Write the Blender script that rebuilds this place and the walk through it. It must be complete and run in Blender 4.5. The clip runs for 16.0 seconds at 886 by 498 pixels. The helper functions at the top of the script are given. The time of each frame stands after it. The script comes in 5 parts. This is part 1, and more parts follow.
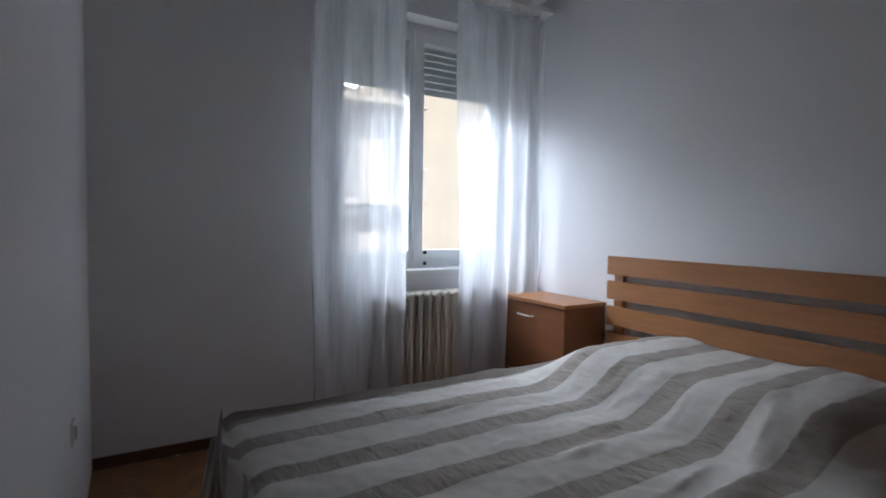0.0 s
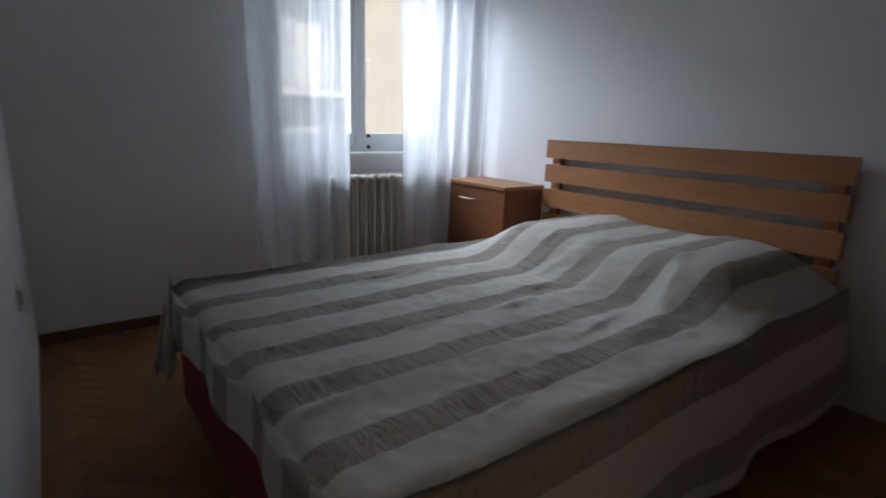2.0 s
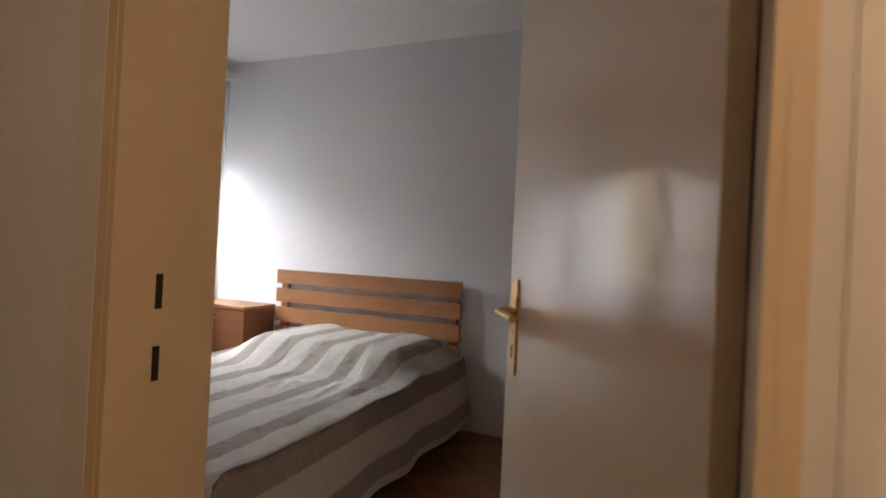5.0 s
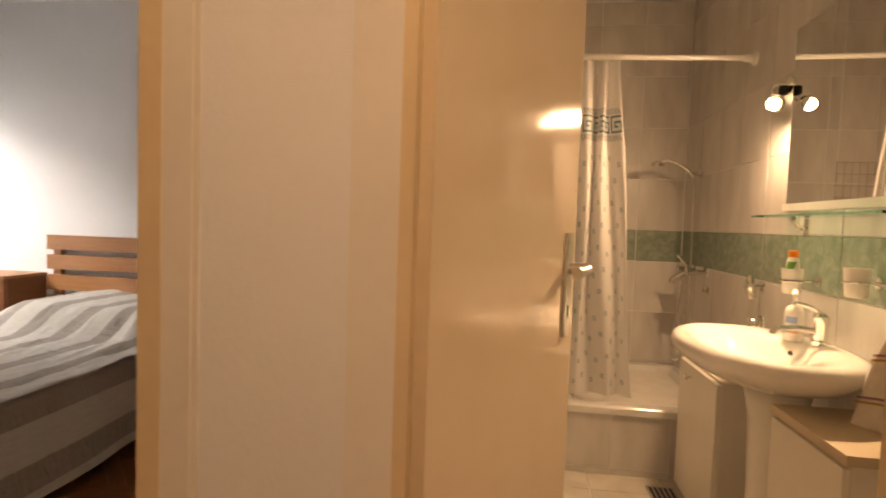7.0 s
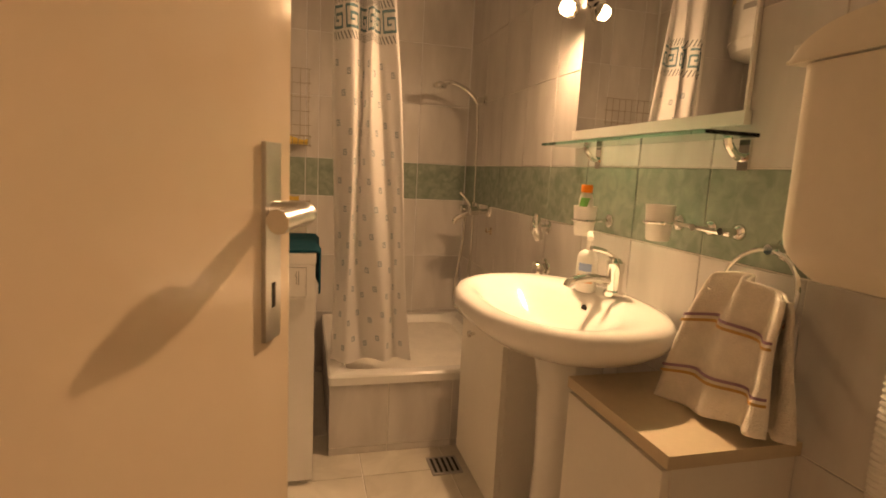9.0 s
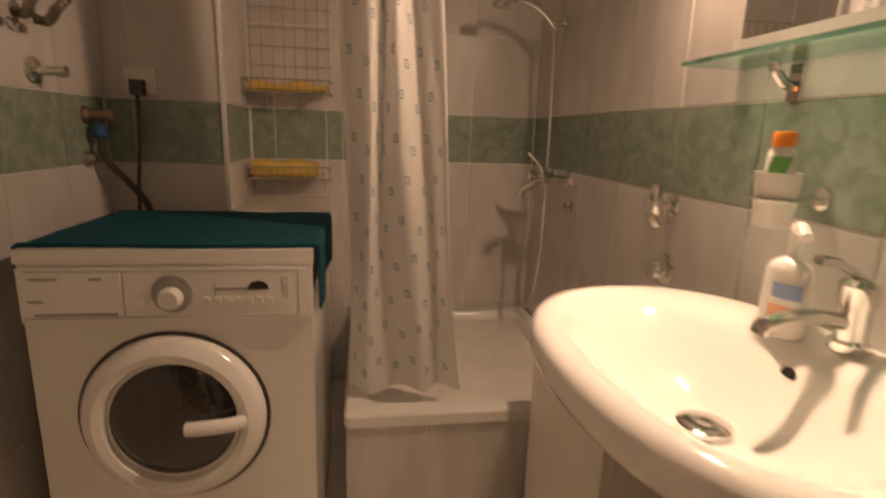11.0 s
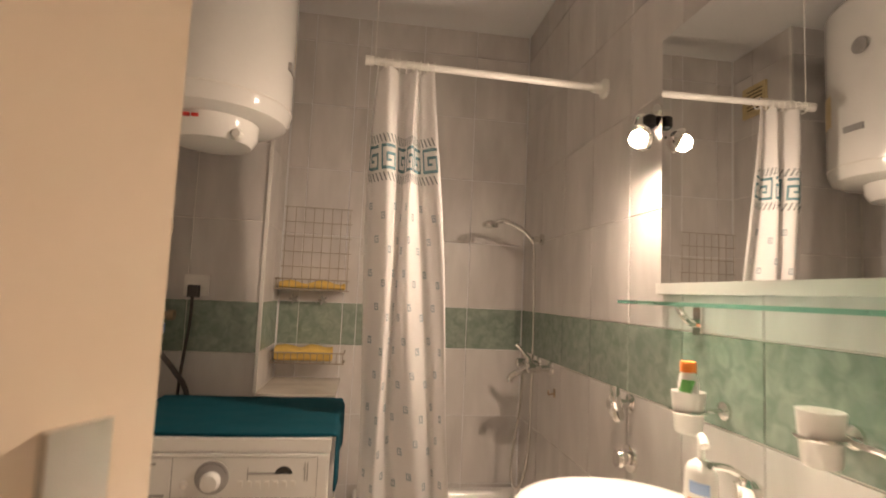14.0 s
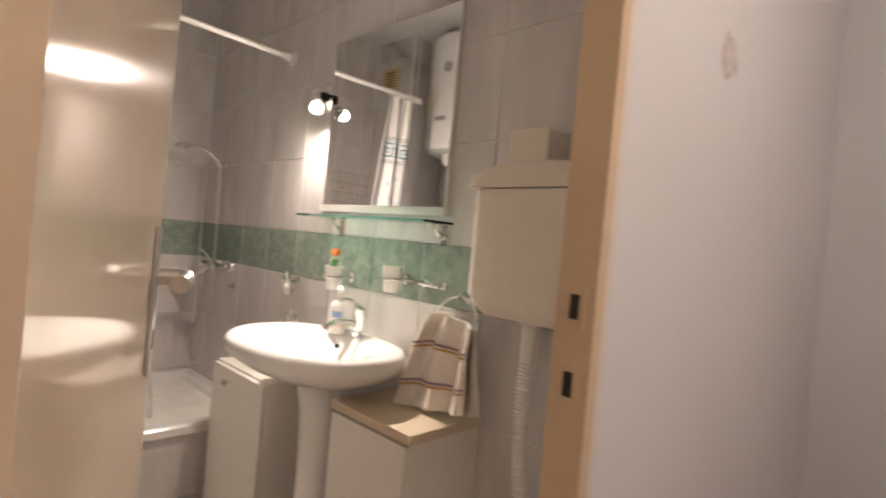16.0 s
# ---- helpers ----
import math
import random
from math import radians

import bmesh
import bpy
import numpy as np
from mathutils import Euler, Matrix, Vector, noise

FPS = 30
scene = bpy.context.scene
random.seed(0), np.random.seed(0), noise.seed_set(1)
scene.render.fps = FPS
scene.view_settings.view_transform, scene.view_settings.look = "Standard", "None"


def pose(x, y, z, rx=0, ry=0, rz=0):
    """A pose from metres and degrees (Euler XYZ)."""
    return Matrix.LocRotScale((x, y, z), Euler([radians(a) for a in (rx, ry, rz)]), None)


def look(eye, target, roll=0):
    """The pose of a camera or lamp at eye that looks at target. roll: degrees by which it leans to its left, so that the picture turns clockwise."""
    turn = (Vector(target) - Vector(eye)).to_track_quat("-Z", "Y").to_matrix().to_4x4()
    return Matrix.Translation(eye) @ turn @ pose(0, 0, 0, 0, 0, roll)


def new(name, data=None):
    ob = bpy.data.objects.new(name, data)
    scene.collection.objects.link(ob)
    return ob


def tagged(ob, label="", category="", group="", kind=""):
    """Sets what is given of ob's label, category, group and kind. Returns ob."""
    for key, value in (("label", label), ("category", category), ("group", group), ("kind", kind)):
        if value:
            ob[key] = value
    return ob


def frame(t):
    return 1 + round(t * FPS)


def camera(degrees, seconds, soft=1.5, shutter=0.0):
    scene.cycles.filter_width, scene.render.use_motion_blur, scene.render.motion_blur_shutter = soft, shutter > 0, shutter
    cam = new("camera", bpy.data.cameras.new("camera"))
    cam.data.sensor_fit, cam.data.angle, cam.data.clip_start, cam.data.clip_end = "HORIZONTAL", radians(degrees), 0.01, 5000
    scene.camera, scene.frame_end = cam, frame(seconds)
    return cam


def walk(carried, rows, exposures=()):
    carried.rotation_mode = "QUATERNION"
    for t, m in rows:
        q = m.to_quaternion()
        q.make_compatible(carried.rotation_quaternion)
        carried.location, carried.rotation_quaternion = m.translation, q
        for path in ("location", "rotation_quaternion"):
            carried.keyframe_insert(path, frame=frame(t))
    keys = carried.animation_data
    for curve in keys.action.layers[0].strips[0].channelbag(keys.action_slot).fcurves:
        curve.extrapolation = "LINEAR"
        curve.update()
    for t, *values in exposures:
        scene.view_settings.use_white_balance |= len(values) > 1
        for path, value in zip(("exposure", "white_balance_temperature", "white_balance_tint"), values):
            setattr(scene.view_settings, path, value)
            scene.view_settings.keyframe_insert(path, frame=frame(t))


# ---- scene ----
cam = camera(80.45, 16.0, soft=1.7, shutter=0.4)
PATH = [
    (0, (0.161, 0.231, 1.171), (1.190, 1.944, 1.073), 0.84),
    (0.5, (0.164, 0.242, 1.160), (1.079, 2.013, 0.997), 0.91),
    (1, (0.151, 0.237, 1.121), (1.057, 1.992, 0.802), 0.55),
    (1.5, (0.154, 0.208, 1.083), (1.138, 1.893, 0.646), 0.42),
    (2, (0.117, 0.157, 1.074), (1.297, 1.703, 0.607), 1.81),
    (2.5, (0.051, 0.109, 1.091), (1.488, 1.446, 0.710), 3.28),
    (3, (-0.068, 0.031, 1.137), (1.552, 1.187, 0.937), 3.72),
    (3.2, (-0.121, 0.004, 1.155), (1.540, 1.112, 1.047), 3.73),
    (5.3, (-0.828, -0.520, 1.193), (1.046, 0.178, 1.178), 2.13),
    (5.5, (-0.863, -0.578, 1.190), (1.033, 0.058, 1.154), 1.67),
    (6.5, (-0.866, -0.909, 1.186), (1.090, -0.501, 1.104), 1.57),
    (7, (-0.844, -1.025, 1.179), (1.136, -0.759, 1.080), 1.95),
    (7.5, (-0.709, -1.037, 1.174), (1.288, -1.011, 1.059), 2.52),
    (8, (-0.516, -1.058, 1.184), (1.462, -1.312, 1.036), 1.98),
    (8.5, (-0.398, -1.117, 1.167), (1.521, -1.618, 0.910), 3.46),
    (10.8, (0.307, -1.352, 1.096), (2.212, -1.734, 0.619), 1.91),
    (11, (0.364, -1.341, 1.107), (2.293, -1.639, 0.673), 1.85),
    (11.5, (0.454, -1.346, 1.139), (2.426, -1.499, 0.841), 1.73),
    (12, (0.503, -1.357, 1.184), (2.497, -1.452, 1.062), 2.08),
    (12.5, (0.502, -1.344, 1.224), (2.497, -1.475, 1.276), 2.32),
    (13, (0.439, -1.339, 1.273), (2.422, -1.532, 1.444), 2.08),
    (13.5, (0.277, -1.315, 1.278), (2.249, -1.561, 1.503), 1.98),
    (14, (0.063, -1.298, 1.244), (2.036, -1.578, 1.414), 2.56),
    (14.5, (-0.109, -1.256, 1.203), (1.848, -1.666, 1.251), 3.42),
    (15, (-0.253, -1.148, 1.184), (1.622, -1.843, 1.151), 4.44),
    (15.5, (-0.405, -1.025, 1.185), (1.303, -2.068, 1.150), 4.89),
    (16, (-0.527, -0.870, 1.178), (0.868, -2.303, 1.161), 5.28),
]
EXPOSURES = [(0, -0.34, 6300, 13), (1.5, -0.76, 6300, 12), (2.5, -0.20, 6350, 12), (3.2, -0.12, 6500, 13), (5.3, 0.68, 7600, 18), (6.5, 0.72, 8800, 21), (7.5, 0.55, 10300, 20), (8.0, 0.40, 11800, 20), (8.6, 0.46, 10800, 22), (11.0, 0.06, 7300, 24), (12.0, 0.66, 6800, 18), (13.0, 0.82, 6050, 15), (14.5, 0.96, 5900, 14), (15.3, 1.08, 5550, 13), (16, 0.95, 5280, 13)]
walk(cam, [(t, look(eye, target, roll)) for t, eye, target, roll in PATH], EXPOSURES)

# ---- world and large lights ----
world = bpy.data.worlds.new("world")
scene.world = world
world.use_nodes = True
wn = world.node_tree
sky = wn.nodes.new("ShaderNodeTexSky")
sky.sky_type = 'NISHITA'
sky.sun_disc = False
sky.sun_elevation, sky.sun_rotation = radians(34), radians(184)
wn.links.new(sky.outputs[0], wn.nodes["Background"].inputs[0])
wn.nodes["Background"].inputs[1].default_value = 0.15


def lamp(name, kind, m, energy, colour, **more):
    data = bpy.data.lights.new(name, kind)
    data.energy, data.color = energy, colour
    if "size" in more:
        data.shape, data.size, data.size_y = 'RECTANGLE', more["size"], more["size_y"]
    if "angle" in more:
        data.angle = more["angle"]
    if "radius" in more:
        data.shadow_soft_size = more["radius"]
    if "spot" in more:
        data.spot_size, data.spot_blend = radians(more["spot"]), more["blend"]
    ob = new(name, data)
    ob.matrix_world = m
    return ob


lamp("sun", 'SUN', look((0, -8, 5.5), (0.6, 0, 0)), 5.0, (1.0, 0.93, 0.82), angle=radians(0.5))
# Added panel lamp outside and above view, in place of sky light.
lamp("sky_stand_in_panel", 'AREA', look((0.8, 5.6, 3.35), (1.75, 2.8, 1.2)), 600, (0.78, 0.88, 1.0), size=4.2, size_y=1.2)
BULB_AT = (1.345, -1.996, 1.680)
# One bulb, three lamps: the two spots are added to lift basin and room.
lamp("bathroom_reflector_light", 'SPOT', look(BULB_AT, (0.80, -1.45, 0.80)), 45, (1.0, 0.74, 0.51), radius=0.014, spot=82, blend=0.95)
lamp("bathroom_bulb_light", 'POINT', pose(*BULB_AT), 5.8, (1.0, 0.73, 0.49), radius=0.016)
lamp("bathroom_bulb_fill_spot", 'SPOT', look(BULB_AT, (1.40, -1.36, 0.64)), 16.5, (1.0, 0.73, 0.49), radius=0.03, spot=168, blend=0.7)
# Unseen hall lamp, assumed for the warm light on the jambs; place is tuned.
lamp("assumed_hall_light", 'POINT', pose(-1.20, -1.35, 2.02), 9.5, (1.0, 0.71, 0.47), radius=0.1)


# ---- materials ----
def mat(name, colour, rough=0.6, metal=0.0, vary=0.08, scale=6.0, bump=0.0, bump_scale=60.0, spec=0.5, stretch=(1, 1, 1), island=0.0, coat=0.0):
    """A surface with broad and fine variation of tone, fine relief and uneven gloss."""
    m = bpy.data.materials.new(name)
    m.use_nodes = True
    n, l = m.node_tree.nodes, m.node_tree.links
    b = n["Principled BSDF"]
    tc, mp = n.new("ShaderNodeTexCoord"), n.new("ShaderNodeMapping")
    mp.inputs["Scale"].default_value = stretch
    l.new(tc.outputs["Object"], mp.inputs["Vector"])
    broad, fine = n.new("ShaderNodeTexNoise"), n.new("ShaderNodeTexNoise")
    broad.inputs["Scale"].default_value, broad.inputs["Detail"].default_value = scale, 4
    fine.inputs["Scale"].default_value, fine.inputs["Detail"].default_value = bump_scale, 3
    for node in (broad, fine):
        l.new(mp.outputs[0], node.inputs["Vector"])
    both = n.new("ShaderNodeMath")
    both.operation = 'MULTIPLY_ADD'
    l.new(broad.outputs["Fac"], both.inputs[0])
    both.inputs[1].default_value = 0.7
    tame = n.new("ShaderNodeMath")
    tame.operation = 'MULTIPLY'
    l.new(fine.outputs["Fac"], tame.inputs[0])
    tame.inputs[1].default_value = 0.3
    l.new(tame.outputs[0], both.inputs[2])
    ramp = n.new("ShaderNodeMapRange")
    l.new(both.outputs[0], ramp.inputs["Value"])
    ramp.inputs["From Min"].default_value, ramp.inputs["From Max"].default_value = 0.3, 0.7
    ramp.inputs["To Min"].default_value, ramp.inputs["To Max"].default_value = 1 - vary, 1 + vary
    last = ramp.outputs[0]
    if island:
        info = n.new("ShaderNodeObjectInfo")
        geo = n.new("ShaderNodeNewGeometry")
        add = n.new("ShaderNodeMath")
        l.new(info.outputs["Random"], add.inputs[0])
        l.new(geo.outputs["Random Per Island"], add.inputs[1])
        span = n.new("ShaderNodeMapRange")
        l.new(add.outputs[0], span.inputs["Value"])
        span.inputs["From Max"].default_value = 2.0
        span.inputs["To Min"].default_value, span.inputs["To Max"].default_value = 1 - island, 1 + island
        mul = n.new("ShaderNodeMath")
        mul.operation = 'MULTIPLY'
        l.new(last, mul.inputs[0])
        l.new(span.outputs[0], mul.inputs[1])
        last = mul.outputs[0]
    tint = n.new("ShaderNodeVectorMath")
    tint.operation = 'SCALE'
    tint.inputs[0].default_value = colour
    l.new(last, tint.inputs["Scale"])
    l.new(tint.outputs[0], b.inputs["Base Color"])
    b.inputs["Metallic"].default_value = metal
    b.inputs["Specular IOR Level"].default_value = spec
    b.inputs["Coat Weight"].default_value = coat
    gloss = n.new("ShaderNodeMapRange")
    l.new(broad.outputs["Fac"], gloss.inputs["Value"])
    gloss.inputs["To Min"].default_value, gloss.inputs["To Max"].default_value = rough * 0.8, min(1, rough * 1.2)
    l.new(gloss.outputs[0], b.inputs["Roughness"])
    if bump:
        bp = n.new("ShaderNodeBump")
        bp.inputs["Strength"].default_value, bp.inputs["Distance"].default_value = bump, 0.004
        l.new(fine.outputs["Fac"], bp.inputs["Height"])
        l.new(bp.outputs[0], b.inputs["Normal"])
    return m


def marbled(name, dark, light, scale, rough, contrast=(0.35, 0.65), swirl=1.2, grain=(1, 1, 1), detail=6):
    """A glazed tile with soft cloudy veins, each tile with its own cut of the pattern."""
    m = mat(name, light, rough, vary=0.0, scale=1.0)
    n, l = m.node_tree.nodes, m.node_tree.links
    tc, info, shift = n.new("ShaderNodeTexCoord"), n.new("ShaderNodeObjectInfo"), n.new("ShaderNodeVectorMath")
    l.new(tc.outputs["Object"], shift.inputs[0])
    far = n.new("ShaderNodeVectorMath")
    far.operation = 'SCALE'
    far.inputs[0].default_value = (7, 13, 5)
    l.new(info.outputs["Random"], far.inputs["Scale"])
    l.new(far.outputs[0], shift.inputs[1])
    cloud = n.new("ShaderNodeTexNoise")
    cloud.inputs["Scale"].default_value, cloud.inputs["Detail"].default_value = scale, detail
    cloud.inputs["Distortion"].default_value = swirl
    squash = n.new("ShaderNodeMapping")
    squash.inputs["Scale"].default_value = grain
    l.new(shift.outputs[0], squash.inputs["Vector"])
    l.new(squash.outputs[0], cloud.inputs["Vector"])
    ramp = n.new("ShaderNodeValToRGB")
    ramp.color_ramp.elements[0].position, ramp.color_ramp.elements[1].position = contrast
    ramp.color_ramp.elements[0].color, ramp.color_ramp.elements[1].color = (*dark, 1), (*light, 1)
    l.new(cloud.outputs["Fac"], ramp.inputs[0])
    l.new(ramp.outputs[0], n["Principled BSDF"].inputs["Base Color"])
    return m


def glowing(name, colour, strength):
    m = bpy.data.materials.new(name)
    m.use_nodes = True
    b = m.node_tree.nodes["Principled BSDF"]
    b.inputs["Base Color"].default_value = (*colour, 1)
    b.inputs["Emission Color"].default_value = (*colour, 1)
    b.inputs["Emission Strength"].default_value = strength
    return m


def sheer(name, colour, clear, glow):
    """Thin woven cloth: part see-through, part lit from behind."""
    m = bpy.data.materials.new(name)
    m.use_nodes = True
    n, l = m.node_tree.nodes, m.node_tree.links
    out = n["Material Output"]
    n.remove(n["Principled BSDF"])
    weave = n.new("ShaderNodeTexNoise")
    weave.inputs["Scale"].default_value = 9
    tone = n.new("ShaderNodeMapRange")
    l.new(weave.outputs["Fac"], tone.inputs["Value"])
    tone.inputs["To Min"].default_value, tone.inputs["To Max"].default_value = clear * 0.75, clear * 1.25
    d, tr, cl = n.new("ShaderNodeBsdfDiffuse"), n.new("ShaderNodeBsdfTranslucent"), n.new("ShaderNodeBsdfTransparent")
    d.inputs[0].default_value = tr.inputs[0].default_value = (*colour, 1)
    a, b = n.new("ShaderNodeMixShader"), n.new("ShaderNodeMixShader")
    a.inputs[0].default_value = glow
    l.new(d.outputs[0], a.inputs[1]), l.new(tr.outputs[0], a.inputs[2])
    l.new(tone.outputs[0], b.inputs[0]), l.new(a.outputs[0], b.inputs[1]), l.new(cl.outputs[0], b.inputs[2])
    l.new(b.outputs[0], out.inputs[0])
    return m


def glass(name, tint, rough=0.0):
    m = bpy.data.materials.new(name)
    m.use_nodes = True
    b = m.node_tree.nodes["Principled BSDF"]
    b.inputs["Base Color"].default_value = (*tint, 1)
    b.inputs["Transmission Weight"].default_value = 1.0
    b.inputs["Roughness"].default_value = rough
    b.inputs["IOR"].default_value = 1.45
    return m


def striped(name, pale, dark, period, share):
    """Woven bedspread: broad bands along the cloth, with a fine weave."""
    m = mat(name, pale, 0.9, vary=0.05, scale=5, bump=0.35, bump_scale=220, spec=0.2)
    n, l = m.node_tree.nodes, m.node_tree.links
    uv, sep = n.new("ShaderNodeUVMap"), n.new("ShaderNodeSeparateXYZ")
    l.new(uv.outputs[0], sep.inputs[0])
    per, fr, cmp_ = n.new("ShaderNodeMath"), n.new("ShaderNodeMath"), n.new("ShaderNodeMapRange")
    per.operation, fr.operation = 'DIVIDE', 'FRACT'
    l.new(sep.outputs[1], per.inputs[0])
    per.inputs[1].default_value = period
    l.new(per.outputs[0], fr.inputs[0])
    l.new(fr.outputs[0], cmp_.inputs["Value"])
    cmp_.inputs["From Min"].default_value, cmp_.inputs["From Max"].default_value = share - 0.015, share + 0.015
    mix = n.new("ShaderNodeMix")
    mix.data_type = 'RGBA'
    l.new(cmp_.outputs[0], mix.inputs["Factor"])
    mix.inputs["A"].default_value, mix.inputs["B"].default_value = (*dark, 1), (*pale, 1)
    weave = n.new("ShaderNodeTexNoise")
    weave.inputs["Scale"].default_value, weave.inputs["Detail"].default_value = 45, 5
    sc = n.new("ShaderNodeMapRange")
    l.new(weave.outputs["Fac"], sc.inputs["Value"])
    sc.inputs["To Min"].default_value, sc.inputs["To Max"].default_value = 0.85, 1.15
    tint = n.new("ShaderNodeVectorMath")
    tint.operation = 'SCALE'
    l.new(mix.outputs["Result"], tint.inputs[0]), l.new(sc.outputs[0], tint.inputs["Scale"])
    l.new(tint.outputs[0], n["Principled BSDF"].inputs["Base Color"])
    squash, pucker, amount = n.new("ShaderNodeMapping"), n.new("ShaderNodeTexNoise"), n.new("ShaderNodeMapRange")
    squash.inputs["Scale"].default_value = (38, 11, 1)
    l.new(uv.outputs[0], squash.inputs["Vector"]), l.new(squash.outputs[0], pucker.inputs["Vector"])
    pucker.inputs["Scale"].default_value, pucker.inputs["Detail"].default_value, pucker.inputs["Distortion"].default_value = 1.0, 4, 0.6
    l.new(cmp_.outputs[0], amount.inputs["Value"])
    amount.inputs["To Min"].default_value, amount.inputs["To Max"].default_value = 1.0, 0.10
    swell, relief = n.new("ShaderNodeMath"), n.new("ShaderNodeBump")
    swell.operation = 'MULTIPLY'
    level = n.new("ShaderNodeMath")
    level.operation = 'SUBTRACT'
    level.inputs[1].default_value = 0.5
    l.new(pucker.outputs["Fac"], level.inputs[0])
    l.new(level.outputs[0], swell.inputs[0]), l.new(amount.outputs[0], swell.inputs[1])
    relief.inputs["Strength"].default_value, relief.inputs["Distance"].default_value = 0.9, 0.014
    l.new(swell.outputs[0], relief.inputs["Height"])
    old = n["Principled BSDF"].inputs["Normal"].links[0].from_socket
    l.new(old, relief.inputs["Normal"])
    l.new(relief.outputs[0], n["Principled BSDF"].inputs["Normal"])
    return m


PLASTER = mat("white_plaster", (0.80, 0.80, 0.81), 0.85, vary=0.03, scale=1.5, bump=0.15, bump_scale=90, spec=0.2)
SMUDGE = mat("rubbed_paint", (0.64, 0.59, 0.56), 0.9, vary=0.35, scale=40)
CEILING = mat("ceiling_paint", (0.84, 0.84, 0.84), 0.9, vary=0.03, scale=1.2, bump=0.1, spec=0.2)
CREAM = mat("cream_gloss_paint", (0.75, 0.63, 0.48), 0.09, vary=0.03, scale=2.5, bump=0.05, bump_scale=14, coat=0.1)
# Cream frame in two tones: casing paled as by daylight, jambs warmed as by lamplight.
CASING = mat("casing_paint_daylit_tone", (0.78, 0.74, 0.68), 0.35, vary=0.05, scale=4, bump=0.1, bump_scale=30)
TRIM = mat("trim_paint_lamplit_tone", (0.72, 0.57, 0.38), 0.3, vary=0.05, scale=4, bump=0.12, bump_scale=30)
SKIRT = mat("dark_skirting_wood", (0.12, 0.055, 0.025), 0.45, vary=0.2, scale=9, stretch=(1, 1, 6))
PARQUET = mat("oiled_oak_parquet", (0.30, 0.130, 0.046), 0.32, vary=0.22, scale=14, bump=0.15, bump_scale=70, island=0.38)
UNDER = mat("dark_joint_filler", (0.03, 0.016, 0.009), 0.8)
BEECH = mat("beech_veneer", (0.34, 0.148, 0.058), 0.4, vary=0.14, scale=5, bump=0.06, bump_scale=50, stretch=(12, 1, 12))
CHERRY = mat("cherry_veneer", (0.185, 0.066, 0.026), 0.4, vary=0.14, scale=5, bump=0.06, bump_scale=50, stretch=(12, 1, 12))
WARD = mat("brown_laminate", (0.17, 0.065, 0.026), 0.5, vary=0.16, scale=4, bump=0.05, stretch=(12, 12, 1))
STEEL = mat("brushed_steel", (0.62, 0.61, 0.58), 0.3, metal=1.0, vary=0.05, scale=20)
CHROME = mat("chrome", (0.80, 0.79, 0.76), 0.08, metal=1.0, vary=0.03, scale=15)
BRASS = mat("worn_brass", (0.62, 0.42, 0.17), 0.28, metal=1.0, vary=0.1, scale=20)
# Near-black for dark fittings, and for the shade inside holes that aren't cut.
DARK = mat("dark_part_and_hole_shade", (0.02, 0.018, 0.016), 0.7)
RADI = mat("radiator_enamel", (0.58, 0.53, 0.46), 0.35, vary=0.05, scale=6, bump=0.1, bump_scale=40)
SHEER = sheer("sheer_voile", (0.92, 0.95, 0.98), 0.50, 0.62)
SPREAD = striped("striped_bedspread", (0.54, 0.51, 0.475), (0.325, 0.285, 0.25), 0.240, 0.405)
REDB = mat("dark_red_cloth", (0.20, 0.014, 0.018), 0.85, vary=0.15, scale=30, bump=0.3, bump_scale=200)
WINPAINT = mat("white_window_paint", (0.78, 0.80, 0.80), 0.35, vary=0.04, scale=7, bump=0.08, bump_scale=40)
SHUTTER = mat("shutter_slat", (0.55, 0.58, 0.57), 0.5, vary=0.06, scale=8)
PANE = glass("window_glass", (0.98, 1.0, 0.99))
TILE = marbled("grey_beige_wall_tile", (0.53, 0.505, 0.485), (0.71, 0.68, 0.655), 5.5, 0.36, (0.25, 0.75), 0.3, (1.7, 1, 0.5), 5)
GREEN = marbled("green_marbled_tile", (0.21, 0.27, 0.22), (0.33, 0.385, 0.325), 26, 0.24, (0.32, 0.68), 0.7)
GROUT = mat("pale_grout", (0.80, 0.77, 0.72), 0.85, vary=0.08, scale=10)
FTILE = marbled("pale_floor_tile", (0.58, 0.54, 0.47), (0.72, 0.68, 0.60), 4, 0.25)
PORC = mat("white_porcelain", (0.86, 0.84, 0.80), 0.07, vary=0.015, scale=3, coat=0.4)
ENAMEL = mat("white_enamel", (0.82, 0.81, 0.78), 0.16, vary=0.02, scale=3, coat=0.2)
PLASTIC = mat("white_plastic", (0.78, 0.76, 0.72), 0.35, vary=0.03, scale=8)
AGED = mat("aged_cream_plastic", (0.80, 0.74, 0.64), 0.32, vary=0.04, scale=5)
YELLOWED = mat("yellowed_plastic", (0.62, 0.50, 0.26), 0.4, vary=0.08, scale=10)
WIRE = mat("dulled_wire", (0.34, 0.29, 0.22), 0.5)
LAMI = mat("white_laminate", (0.83, 0.79, 0.72), 0.3, vary=0.03, scale=4)
TOPW = mat("beige_cabinet_top", (0.64, 0.53, 0.38), 0.35, vary=0.08, scale=8)
MIRROR = mat("silvered_mirror", (0.90, 0.91, 0.90), 0.01, metal=1.0, vary=0.0)
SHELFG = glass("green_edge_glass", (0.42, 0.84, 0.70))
BULB = glowing("halogen_bulb", (1.0, 0.80, 0.52), 22.0)
GLOBE = glowing("opal_globe", (1.0, 0.76, 0.48), 6.0)
